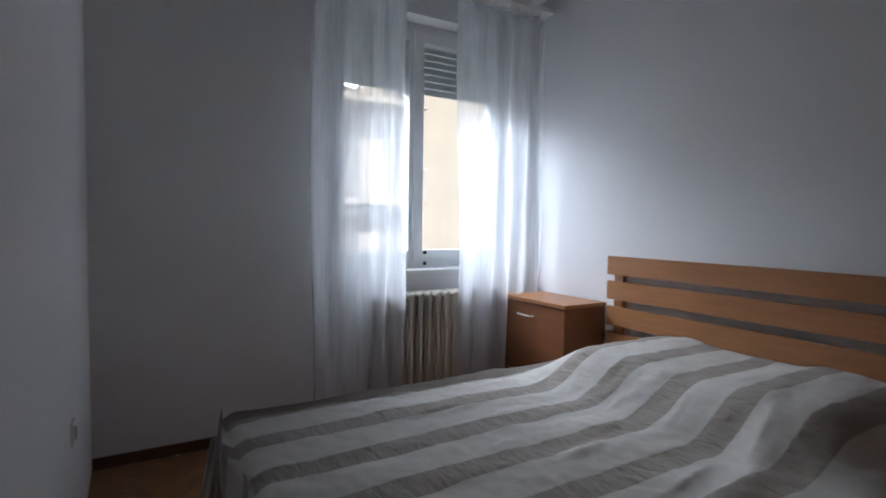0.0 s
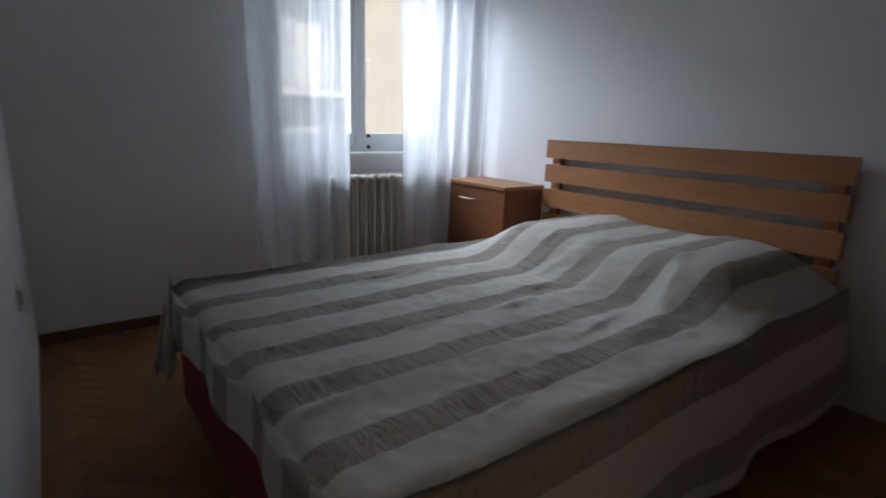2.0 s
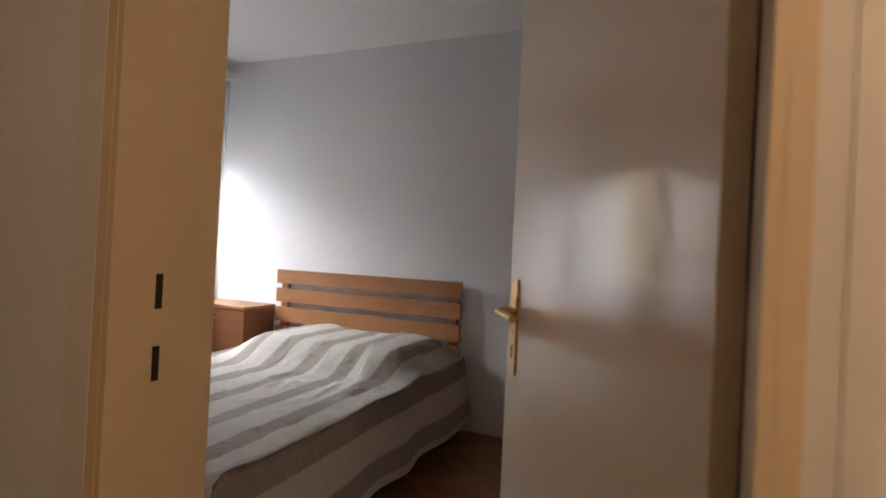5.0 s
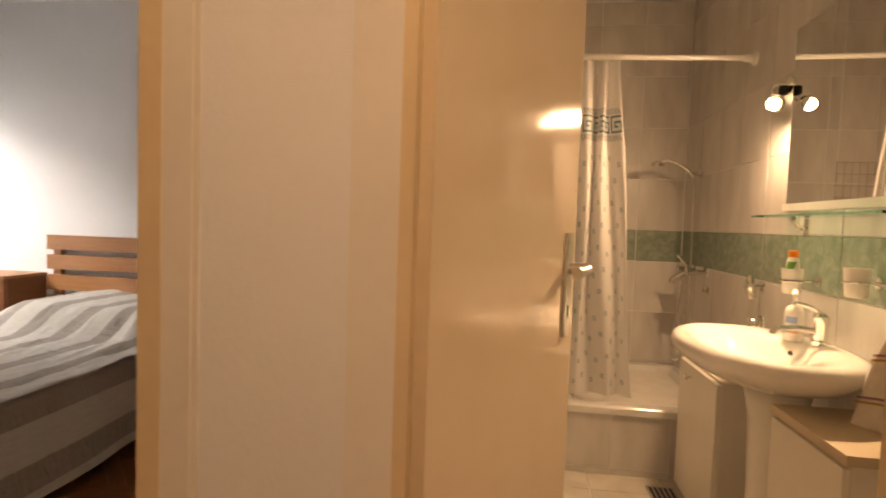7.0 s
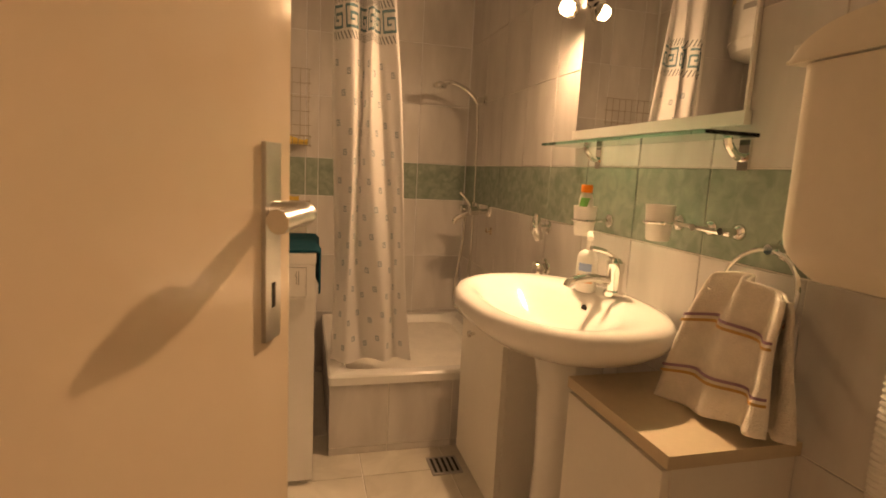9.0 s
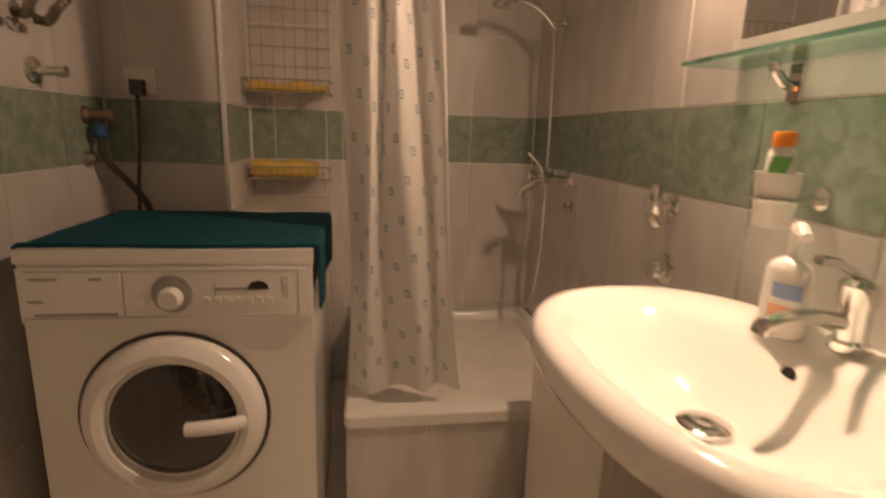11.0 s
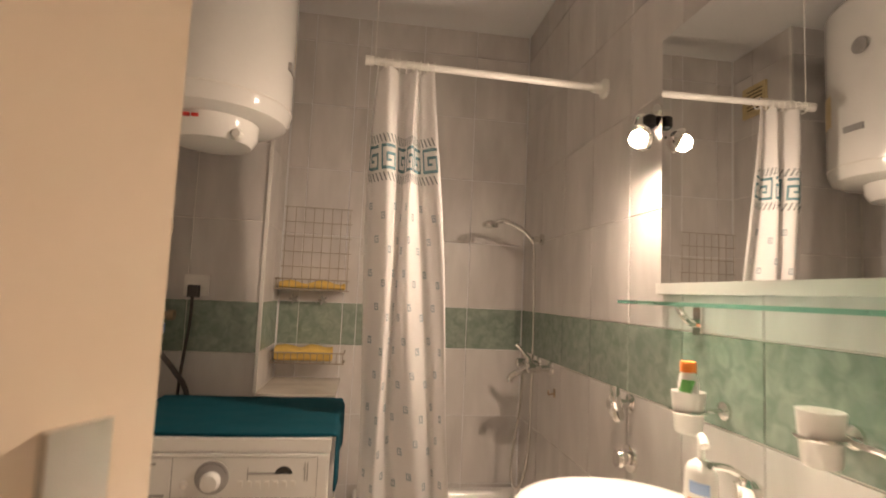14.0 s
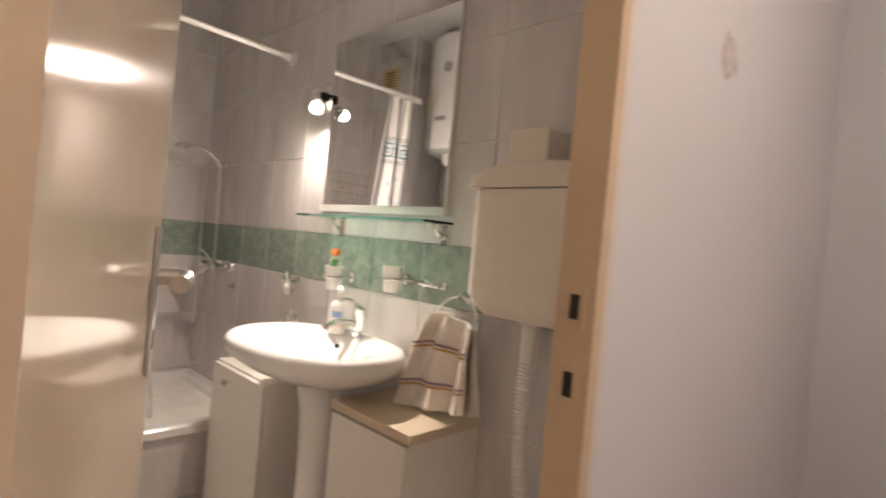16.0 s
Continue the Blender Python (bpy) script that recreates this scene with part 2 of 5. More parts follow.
TEAL = mat("teal_cloth", (0.008, 0.074, 0.105), 0.9, vary=0.12, scale=12, bump=0.4, bump_scale=260, spec=0.15)
CURTAIN = sheer("shower_curtain_cloth", (0.88, 0.86, 0.85), 0.0, 0.42)
PRINT = mat("blue_green_print", (0.13, 0.25, 0.29), 0.7)
PRINT2 = mat("grey_print", (0.26, 0.28, 0.29), 0.7)
PRINT3 = mat("pale_blue_print", (0.40, 0.46, 0.50), 0.7)
SMOKE = mat("smoked_door_glass", (0.025, 0.022, 0.020), 0.06, coat=0.6)
GREYP = mat("grey_plastic", (0.35, 0.34, 0.33), 0.4)
BLACKP = mat("dark_rubber", (0.07, 0.06, 0.055), 0.5)
DULL = mat("dulled_brass", (0.34, 0.26, 0.17), 0.45, metal=0.9, vary=0.2, scale=30)
HOSE = mat("braided_hose", (0.30, 0.26, 0.22), 0.45, metal=0.8, vary=0.2, scale=140)
RED = mat("red_mark", (0.55, 0.03, 0.02), 0.5)
BLUE = mat("blue_plastic", (0.02, 0.08, 0.22), 0.4)
BLUELAB = mat("pale_blue_label", (0.30, 0.42, 0.66), 0.4)
PEACH = mat("peach_label", (0.80, 0.42, 0.24), 0.4)
ORANGE = mat("orange_plastic", (0.85, 0.24, 0.03), 0.35)
LEAFG = mat("green_label", (0.14, 0.42, 0.10), 0.5)
YELLOW = mat("yellow_cloth", (0.72, 0.50, 0.12), 0.9, vary=0.12, scale=30, bump=0.3, bump_scale=200)
TOWEL = mat("cream_terry_towel", (0.88, 0.82, 0.74), 0.95, vary=0.1, scale=30, bump=0.8, bump_scale=300, spec=0.1)
STRIPE = mat("violet_towel_stripe", (0.33, 0.20, 0.26), 0.95, bump=0.6, bump_scale=300)
STRIPE2 = mat("ochre_towel_stripe", (0.58, 0.34, 0.12), 0.95, bump=0.6, bump_scale=300)
FACADE = mat("pale_render", (0.66, 0.62, 0.55), 0.9, vary=0.08, scale=0.7, bump=0.2, bump_scale=20)
CONCRETE = mat("concrete", (0.45, 0.43, 0.41), 0.9, vary=0.1, scale=2)
# Pale grey in the colour takes the place of sky reflected in far panes.
FARPANE = mat("pane_with_sky_tone", (0.30, 0.31, 0.32), 0.08)
BROWNW = mat("brown_window_wood", (0.10, 0.05, 0.035), 0.5)
ASPHALT = mat("asphalt", (0.06, 0.06, 0.06), 0.9, vary=0.2, scale=3)


# ---- building helpers ----
BASE = {}


def thing(name, at, label="", category="", group="", kind="", rz=0.0, local=False):
    """An Empty at the base of a thing. Parts are given in world places, or in the thing's own if local."""
    ob = new(name)
    ob.matrix_world = pose(*at, 0, 0, rz)
    BASE[ob.name] = Vector((0, 0, 0)) if local else Vector(at)
    return tagged(ob, label, category, group, kind)


def part(name, bm, material, parent=None, label="", smooth=False, bevel=0.0):
    """Links a bmesh as one mesh object under a thing, or at top level."""
    if bevel:
        bmesh.ops.bevel(bm, geom=[e for e in bm.edges if e.is_manifold and e.calc_face_angle(0) > 0.6], offset=bevel, segments=2, affect='EDGES', clamp_overlap=True)
    base = BASE[parent.name] if parent else Vector((0, 0, 0))
    if base.length:
        bmesh.ops.translate(bm, verts=bm.verts, vec=-base)
    me = bpy.data.meshes.new(name)
    bm.normal_update()
    bm.to_mesh(me)
    bm.free()
    if smooth:
        me.shade_smooth()
        if smooth != "all":
            me.set_sharp_from_angle(angle=radians(40))
    for m in (material if isinstance(material, (list, tuple)) else [material]):
        me.materials.append(m)
    ob = new(name, me)
    if parent:
        ob.parent = parent
    BASE[ob.name] = base
    if label:
        ob["label"] = label
    return ob


def box(x0, x1, y0, y1, z0, z1, bm=None, index=0):
    bm = bm or bmesh.new()
    v = [bm.verts.new((x, y, z)) for z in (z0, z1) for y in (y0, y1) for x in (x0, x1)]
    for q in ((0, 2, 3, 1), (4, 5, 7, 6), (0, 1, 5, 4), (2, 6, 7, 3), (0, 4, 6, 2), (1, 3, 7, 5)):
        f = bm.faces.new([v[i] for i in q])
        f.material_index = index
    return bm


def tube(points, r, sides=10, bm=None, closed=False, radii=None):
    """A round bar swept along points."""
    bm = bm or bmesh.new()
    pts = [Vector(p) for p in points]
    rings, count = [], len(pts)
    prev = None
    for i, p in enumerate(pts):
        a = pts[(i - 1) % count] if closed or i else p
        b = pts[(i + 1) % count] if closed or i < count - 1 else p
        d = (b - a).normalized()
        if prev is None:
            prev = d.orthogonal().normalized()
        u = (prev - d * prev.dot(d)).normalized()
        prev = u
        w = d.cross(u)
        rr = radii[i] if radii else r
        rings.append([bm.verts.new(p + rr * (math.cos(k * math.tau / sides) * u + math.sin(k * math.tau / sides) * w)) for k in range(sides)])
    for i in range(count if closed else count - 1):
        a, b = rings[i], rings[(i + 1) % count]
        for k in range(sides):
            bm.faces.new((a[k], a[(k + 1) % sides], b[(k + 1) % sides], b[k]))
    if not closed:
        bm.faces.new(rings[0][::-1]), bm.faces.new(rings[-1])
    return bm


def curve(points, n=8):
    """A smooth line through points."""
    p = [Vector(q) for q in points]
    p = [2 * p[0] - p[1]] + p + [2 * p[-1] - p[-2]]
    out = []
    for i in range(1, len(p) - 2):
        for k in range(n):
            s = k / n
            out.append(0.5 * ((2 * p[i]) + (p[i + 1] - p[i - 1]) * s + (2 * p[i - 1] - 5 * p[i] + 4 * p[i + 1] - p[i + 2]) * s * s + (3 * p[i] - p[i - 1] - 3 * p[i + 1] + p[i + 2]) * s ** 3))
    return out + [p[-2]]


def lathe(profile, at=(0, 0, 0), sides=28, sx=1.0, sy=1.0, bm=None, axis="z"):
    """A turned shape from rows of radius and height."""
    bm = bm or bmesh.new()
    rings = []
    for r, z in profile:
        ring = []
        for k in range(sides):
            a = math.tau * k / sides
            p = (r * sx * math.cos(a), r * sy * math.sin(a), z)
            if axis == "x":
                p = (p[2], p[0], p[1])
            elif axis == "y":
                p = (p[1], p[2], p[0])
            ring.append(bm.verts.new(Vector(p) + Vector(at)))
        rings.append(ring)
    for a, b in zip(rings, rings[1:]):
        for k in range(sides):
            bm.faces.new((a[k], a[(k + 1) % sides], b[(k + 1) % sides], b[k]))
    bm.faces.new(rings[0][::-1]), bm.faces.new(rings[-1])
    return bm


def sheet(nu, nv, fn, uv=None, thick=0.0):
    """A grid of nu by nv cells from fn(s, t), 0 to 1; with a second skin where it has thickness."""
    bm = bmesh.new()
    layer = bm.loops.layers.uv.new("UVMap") if uv else None
    grid = [[bm.verts.new(fn(i / nu, j / nv)) for j in range(nv + 1)] for i in range(nu + 1)]
    for i in range(nu):
        for j in range(nv):
            f = bm.faces.new((grid[i][j], grid[i + 1][j], grid[i + 1][j + 1], grid[i][j + 1]))
            if uv:
                for loop, (a, b) in zip(f.loops, ((i, j), (i + 1, j), (i + 1, j + 1), (i, j + 1))):
                    loop[layer].uv = uv(a / nu, b / nv)
    if thick:
        bm.normal_update()
        bmesh.ops.solidify(bm, geom=bm.faces[:], thickness=thick)
    return bm


# ---- structure ----
XE, YN, YS, YP, YB = 2.60, 3.11, -2.075, -0.53, -0.50
WT, WB = 0.19, -0.16
BD0, BD1, TD0, TD1, DH = -0.552, 0.385, -1.497, -0.880, 2.05


def structure(name, bm, material, label, category="wall", **k):
    return tagged(part(name, bm, material, **k), label, category, kind="structure")


bm = bmesh.new()
for x1, y0, y1, z0 in ((WB, -3.2, TD0, -0.1), (WB, TD0, TD1, DH), (WB, TD1, BD0, -0.1), (0, BD0, BD1, DH), (0, BD1, 3.41, -0.1)):
    box(-WT, x1, y0, y1, z0, 2.75, bm)
structure("wall_west", bm, PLASTER, "white plastered wall with two doorways to the hall")
WX0, WX1, WZ0, WZ1 = 1.16, 2.42, 0.88, 2.44
bm = bmesh.new()
box(0, WX0, YN, YN + 0.30, -0.1, 2.75, bm), box(WX1, XE, YN, YN + 0.30, -0.1, 2.75, bm)
box(WX0, WX1, YN, YN + 0.30, -0.1, WZ0, bm), box(WX0, WX1, YN, YN + 0.30, WZ1, 2.75, bm)
structure("wall_north", bm, PLASTER, "white plastered bedroom wall with the window opening")
wall_east = structure("wall_east", box(XE, XE + 0.2, -2.3, 3.41, -0.1, 2.75), PLASTER, "plain white plastered wall behind the bed")
wall_part = structure("wall_partition", box(0, XE, YP, YB, -0.1, 2.75), PLASTER, "partition wall between bedroom and bathroom")
wall_south = structure("wall_south", box(WB, XE, YS - 0.2, YS + 0.005, -0.1, 2.75), GROUT, "tiled bathroom wall with a green band")
structure("wall_hall", box(-1.60, -1.45, -3.2, 3.41, -0.1, 2.75), PLASTER, "plain cream hall wall")
structure("wall_hall_end", box(-1.45, -WT, -3.4, -3.2, -0.1, 2.75), PLASTER, "plain hall end wall")
structure("wall_hall_far", box(-1.45, -WT, 3.2, 3.41, -0.1, 2.75), PLASTER, "plain far hall end wall")
structure("ceiling_bedroom", box(0, XE, YB, YN, 2.68, 2.80), CEILING, "plain white bedroom ceiling", "ceiling")
structure("ceiling_bathroom", box(WB, XE, YS, YP, 2.585, 2.70), CEILING, "plain white bathroom ceiling", "ceiling")
structure("ceiling_hall", box(-1.45, -WT, -3.2, 3.2, 2.62, 2.75), CEILING, "plain white hall ceiling", "ceiling")
structure("roof_slab", box(-1.7, 2.9, -3.5, 3.5, 2.81, 2.95), CONCRETE, "concrete slab over the flat", "roof")
floor = structure("floor_bedroom", box(-WT, XE, YP, YN, -0.12, -0.012), UNDER, "brown herringbone oak parquet bedroom floor", "floor")
floor_hall = structure("floor_hall", box(-1.45, -WT, -3.2, 3.2, -0.12, 0.0), PARQUET, "brown wooden hall floor", "floor")
floor_bath = structure("floor_bathroom", box(-WT, XE, YS, YP, -0.12, -0.0035), GROUT, "pale beige tiled bathroom floor", "floor")
bm = bmesh.new()
box(0.002, 0.62, YN - 0.016, YN, 0, 0.052, bm), box(0.62, XE, YN - 0.016, YN, 0, 0.052, bm)
structure("baseboard", bm, SKIRT, "dark brown wooden skirting along the window wall", "skirting", bevel=0.004)


def door_frame(name, y0, y1, x1, strike, label):
    """Lining, stop and casings of a doorway through the hall wall; x1: the wall's room side."""
    e = tagged(thing(name, (-WT / 2, (y0 + y1) / 2, 0), label, "door frame"), kind="structure")
    t = 0.022
    for a, b in ((y0, y0 + t), (y1 - (0.018 if x1 else t), y1)):
        part("jamb", box(-WT - (0.022 if x1 and a == y0 else 0.004), x1 + 0.004, a, b, 0, DH - t), TRIM, e, bevel=0.003)
    part("head_lining", box(-WT - 0.004, x1 + 0.004, y0, y1, DH - t, DH), TRIM, e, bevel=0.003)
    for a, b in ((y0 + t, y0 + t + 0.013), (y1 - t - 0.013, y1 - t))[:0 if x1 else 2]:
        part("door_stop", box(-WT - 0.003, -0.118, a, b, 0, DH - t), TRIM, e, bevel=0.003)
    for a, b, inner in ((y0 - 0.055, y0 + 0.010, y0), (y1 - 0.010, y1 + 0.065, y1)):
        bm = box(-WT - 0.0026, -WT + 0.003, a, b, 0, DH + 0.065)
        box(-WT - 0.0046, -WT - 0.001, a + 0.010, a + 0.028, 0, DH + 0.06, bm)
        part("casing", bm, CASING, e, bevel=0.0008)
    part("head_casing", box(-WT - 0.005, -WT - 0.0005, y0 + 0.0105, y1 - 0.0105, DH - 0.010, DH + 0.065), CASING, e, bevel=0.002)
    if x1 == 0:
        part("casing", box(0.0045, 0.034, y1 - 0.014, y1 + 0.06, 0, DH + 0.06), TRIM, e, bevel=0.004)
    s = y1 - t if strike > 0 else y0 + t
    k = -1 if strike > 0 else 1
    xh = -0.184 if x1 else -0.098
    for z0, z1 in ((1.098, 1.130), (0.998, 1.030)) if x1 else ((1.072, 1.132), (0.948, 1.008)):
        part("strike_plate", box(xh - 0.014, xh + 0.014, min(s, s + k * 0.002), max(s, s + k * 0.002), z0 - 0.012, z1 + 0.012), TRIM, e)
        # Hole shown by a raised dark patch for the shade inside.
        part("latch_hole", box(xh - 0.0065, xh + 0.0065, min(s + k * 0.002, s + k * 0.0032), max(s + k * 0.002, s + k * 0.0032), z0, z1), DARK, e)
    return e


door_frame("door_frame_1", BD0, BD1, 0, 1, "cream painted door frame with two latch holes")
door_frame("door_frame_2", TD0, TD1, WB, -1, "cream painted bathroom door frame with two latch holes")


def door_leaf(name, hinge, edge, label, lever, plate_label, flip, zl=1.045, tip=0.175, thick=0.010):
    """A flush painted leaf, hinge at its own origin and running along its own x, with plates, levers and hinges."""
    dx, dy = edge[0] - hinge[0], edge[1] - hinge[1]
    w = math.hypot(dx, dy)
    e = tagged(thing(name, (*hinge, 0.008), label, "door", rz=math.degrees(math.atan2(dy, dx)), local=True), kind="structure")
    leaf = part("leaf", box(0, w, -0.019, 0.019, 0, 2.01), CREAM, e, bevel=0.004)
    part("lock_plate", box(w, w + 0.0015, -0.01, 0.01, zl - 0.14, zl + 0.08), lever, e)
    for s in (-1, 1):
        y0, y1 = (0.0195, 0.025) if s > 0 else (-0.025, -0.0195)
        plate = part("handle_plate", box(w - 0.075, w - 0.037, y0, y1, zl - 0.155, zl + 0.080), lever, e, plate_label, bevel=0.002)
        pts = curve([(w - 0.056, s * 0.025, zl), (w - 0.056, s * 0.060, zl), (w - 0.070, s * 0.068, zl), (w - 0.090, s * 0.067, zl - 0.001), (w - tip, s * 0.063, zl - 0.004)], 5)
        part("lever", tube(pts, 0.009, 10, radii=[thick - 0.00002 * i + 0.0016 * math.sin(i * 0.35) for i in range(len(pts))]), lever, plate, smooth=True)
        # Dark patch for the shade of the keyhole.
        part("keyhole", box(w - 0.060, w - 0.052, y1 if s > 0 else y0 - 0.001, y1 + 0.001 if s > 0 else y0, zl - 0.115, zl - 0.085), DARK, plate)
    for z in (0.25, 1.72):
        part("hinge", tube([(-0.006, flip * 0.024, z), (-0.006, flip * 0.024, z + 0.09)], 0.007, 8), lever, e, smooth=True)
    return e


door_leaf("door_1", (-0.060, -0.506), (0.605, -0.085), "cream glossy bedroom door standing open with a brass handle", BRASS, "brass handle plate", 1)
door_leaf("door_2", (-0.158, -0.901), (0.434, -1.152), "cream glossy bathroom door standing open with a steel handle", STEEL, "long steel handle plate", -1, 1.078, 0.125, 0.013)

# ---- window ----
win = tagged(thing("window_1", ((WX0 + WX1) / 2, YN + 0.2, WZ0), "white painted double casement window with a half-lowered shutter", "window"), kind="structure")
fy0, fy1 = YN + 0.13, YN + 0.20
for a, b in ((WX0, WX0 + 0.05), (WX1 - 0.05, WX1)):
    part("window_frame", box(a, b, fy0, fy1, WZ0, WZ1), WINPAINT, win, bevel=0.004)
for a, b in ((WZ0, WZ0 + 0.05), (WZ1 - 0.06, WZ1)):
    part("window_frame", box(WX0 + 0.05, WX1 - 0.05, fy0, fy1, a, b), WINPAINT, win, bevel=0.004)
mid = (WX0 + WX1) / 2 - 0.045
for a, b in ((WX0 + 0.052, mid - 0.002), (mid + 0.002, WX1 - 0.052)):
    s = part("sash", box(a, a + 0.05, fy0 - 0.02, fy1 - 0.02, WZ0 + 0.052, WZ1 - 0.062), WINPAINT, win, bevel=0.005)
    part("stile", box(b - 0.05, b, fy0 - 0.02, fy1 - 0.02, WZ0 + 0.052, WZ1 - 0.062), WINPAINT, s, bevel=0.005)
    part("bottom_rail", box(a + 0.05, b - 0.05, fy0 - 0.02, fy1 - 0.02, WZ0 + 0.052, WZ0 + 0.115), WINPAINT, s, bevel=0.005)
    part("top_rail", box(a + 0.05, b - 0.05, fy0 - 0.02, fy1 - 0.02, WZ1 - 0.12, WZ1 - 0.062), WINPAINT, s, bevel=0.005)
    p = part("pane", box(a + 0.05, b - 0.05, fy0 + 0.018, fy0 + 0.022, WZ0 + 0.115, WZ1 - 0.12), PANE, s)
    p.visible_shadow = False
part("astragal", box(mid - 0.022, mid + 0.022, fy0 - 0.034, fy0 - 0.0205, WZ0 + 0.052, WZ1 - 0.062), WINPAINT, win, bevel=0.004)
for z in (WZ0 + 0.09, WZ0 + 0.02):
    part("window_catch", lathe([(0.010, 0), (0.013, 0.012), (0.008, 0.022)], (mid + 0.06, fy0 - 0.044, z), 12), DARK, win, smooth=True)
part("window_sill", box(WX0 - 0.03, WX1 + 0.03, YN - 0.03, fy0, WZ0 - 0.035, WZ0 - 0.001), WINPAINT, win, "white painted wooden sill", bevel=0.006)
sh = tagged(thing("roller_shutter", ((WX0 + WX1) / 2, YN + 0.26, WZ1 - 0.40), "grey-green roller shutter lowered over the window top", "shutter"), kind="structure")
for i in range(9):
    z = WZ1 - 0.41 + i * 0.046
    part("slat", box(WX0 + 0.012, WX1 - 0.012, YN + 0.245, YN + 0.258, z, z + 0.042), SHUTTER, sh, bevel=0.004)

# ---- curtains ----


def curtain(name, x0, x1, ztop, zbot, folds, seed, depth, yc, label, lean=0.0):
    e = thing(name, ((x0 + x1) / 2, yc, zbot), label, "curtain", group="window curtains")

    def fn(s, t):
        w = (x1 - x0)
        g = math.sin(s * folds * math.tau + seed + 0.9 * math.sin(s * 7 + seed)) + 0.22 * math.sin(s * folds * 1.7 * math.tau + 2 * seed)
        open_ = 1.0 + 0.05 * math.sin(t * 3 + seed)
        x = x0 + w * (0.5 + (s - 0.5) * open_) + lean * t + 0.008 * math.sin(9 * t + 20 * s + seed)
        return (x, yc + depth * g * (0.55 + 0.45 * t) + 0.01 * math.sin(5 * t + seed), ztop + (zbot - ztop) * t)
    part("cloth", sheet(110, 26, fn), SHEER, e, smooth="all")
    part("heading_tape", sheet(60, 2, lambda s, t: (fn(s, 0)[0], fn(s, 0)[1] - 0.004, ztop + 0.02 - 0.05 * t)), SHEER, e, smooth="all")
    for i in range(11):
        x = x0 + (x1 - x0) * (i + 0.5) / 11
        part("glider", box(x - 0.005, x + 0.005, yc - 0.004, yc + 0.004, ztop + 0.018, ztop + 0.062), PLASTIC, e)
    return e


curtain("curtain", 0.99, 1.50, 2.49, 0.02, 3.6, 0.4, 0.034, 2.92, "sheer white curtain hanging to the floor beside the radiator", -0.0)
curtain("curtain", 1.87, 2.52, 2.49, 0.05, 4.4, 2.1, 0.032, 2.92, "sheer white curtain hanging over the chest and radiator end", 0.0)
e = thing("curtain_rail", (1.72, 2.92, 2.56), "white ceiling-hung curtain rail above the window", "curtain rail")
part("rail", box(0.86, 2.58, 2.875, 2.965, 2.555, 2.58), PLASTIC, e, bevel=0.004)
for x in (1.0, 1.72, 2.4):
    part("bracket", box(x - 0.015, x + 0.015, 2.91, 2.93, 2.58, 2.68), PLASTIC, e)

# ---- radiator ----
rad = thing("radiator", (1.69, 3.02, 0.10), "cream cast-iron column radiator under the window", "radiator")
for i in range(10):
    x = 1.41 + i * 0.0605
    bm = bmesh.new()
    for y in (2.965, 3.02, 3.075):
        tube([(x, y, 0.16), (x, y, 0.20), (x, y, 0.68), (x, y, 0.72)], 0.014, 8, bm, radii=[0.02, 0.0145, 0.0145, 0.02])
    for z in (0.145, 0.735):
        tube([(x, 2.950, z), (x, 2.965, z), (x, 3.075, z), (x, 3.088, z)], 0.02, 10, bm, radii=[0.014, 0.024, 0.024, 0.014])
    tube([(x - 0.031, 3.02, 0.735), (x + 0.031, 3.02, 0.735)], 0.021, 8, bm)
    tube([(x - 0.031, 3.02, 0.145), (x + 0.031, 3.02, 0.145)], 0.021, 8, bm)
    part("radiator_section", bm, RADI, rad, smooth=True)
for x in (1.45, 1.92):
    part("foot", box(x - 0.012, x + 0.012, 2.97, 3.07, 0.0, 0.13), RADI, rad, bevel=0.003)
v = part("valve", tube(curve([(1.985, 3.02, 0.735), (2.06, 3.02, 0.735), (2.075, 3.02, 0.70), (2.075, 3.02, 0.0)], 4), 0.011, 8), RADI, rad, smooth=True)
part("valve_knob", lathe([(0.008, 0), (0.022, 0.008), (0.022, 0.032), (0.012, 0.04)], (2.07, 2.985, 0.735), 14, axis="y"), DARK, v, smooth=True)

# ---- bed ----
BX0, BX1, BY0, BY1 = 0.44, 2.50, 0.768, 2.14
bed = thing("bed", (1.5, 1.48, 0), "double bed with slatted beech headboard and red base", "bed")
part("base", box(BX0 - 0.006, BX1, BY0 + 0.03, BY1 - 0.03, 0.06, 0.30), REDB, bed, "dark red cloth bed base", bevel=0.012)
part("mattress", box(BX0 + 0.03, BX1 - 0.01, BY0 + 0.025, BY1 - 0.025, 0.302, 0.455), PLASTIC, bed, bevel=0.03)
for x in (BX0 + 0.12, BX1 - 0.12):
    for y in (BY0 + 0.1, BY1 - 0.1):
        part("leg", tube([(x, y, 0), (x, y, 0.07)], 0.025, 10), DARK, bed)
hb = part("headboard_post", box(2.555, 2.590, 0.825, 0.885, 0.02, 0.965), BEECH, bed, bevel=0.004)
part("headboard_post", box(2.555, 2.590, 2.235, 2.295, 0.02, 0.965), BEECH, bed, bevel=0.004)
for z0, z1 in ((0.893, 0.998), (0.752, 0.855), (0.602, 0.710), (0.46, 0.562), (0.32, 0.42)):
    part("headboard_slat", box(2.528, 2.554, 0.795, 2.325, z0, z1), BEECH, bed, bevel=0.006)
spread = thing("bedspread", (1.5, 1.48, 0.47), "crumpled cream bedspread with grey-brown stripes on the bed", "bedspread")
TOPZ = 0.475


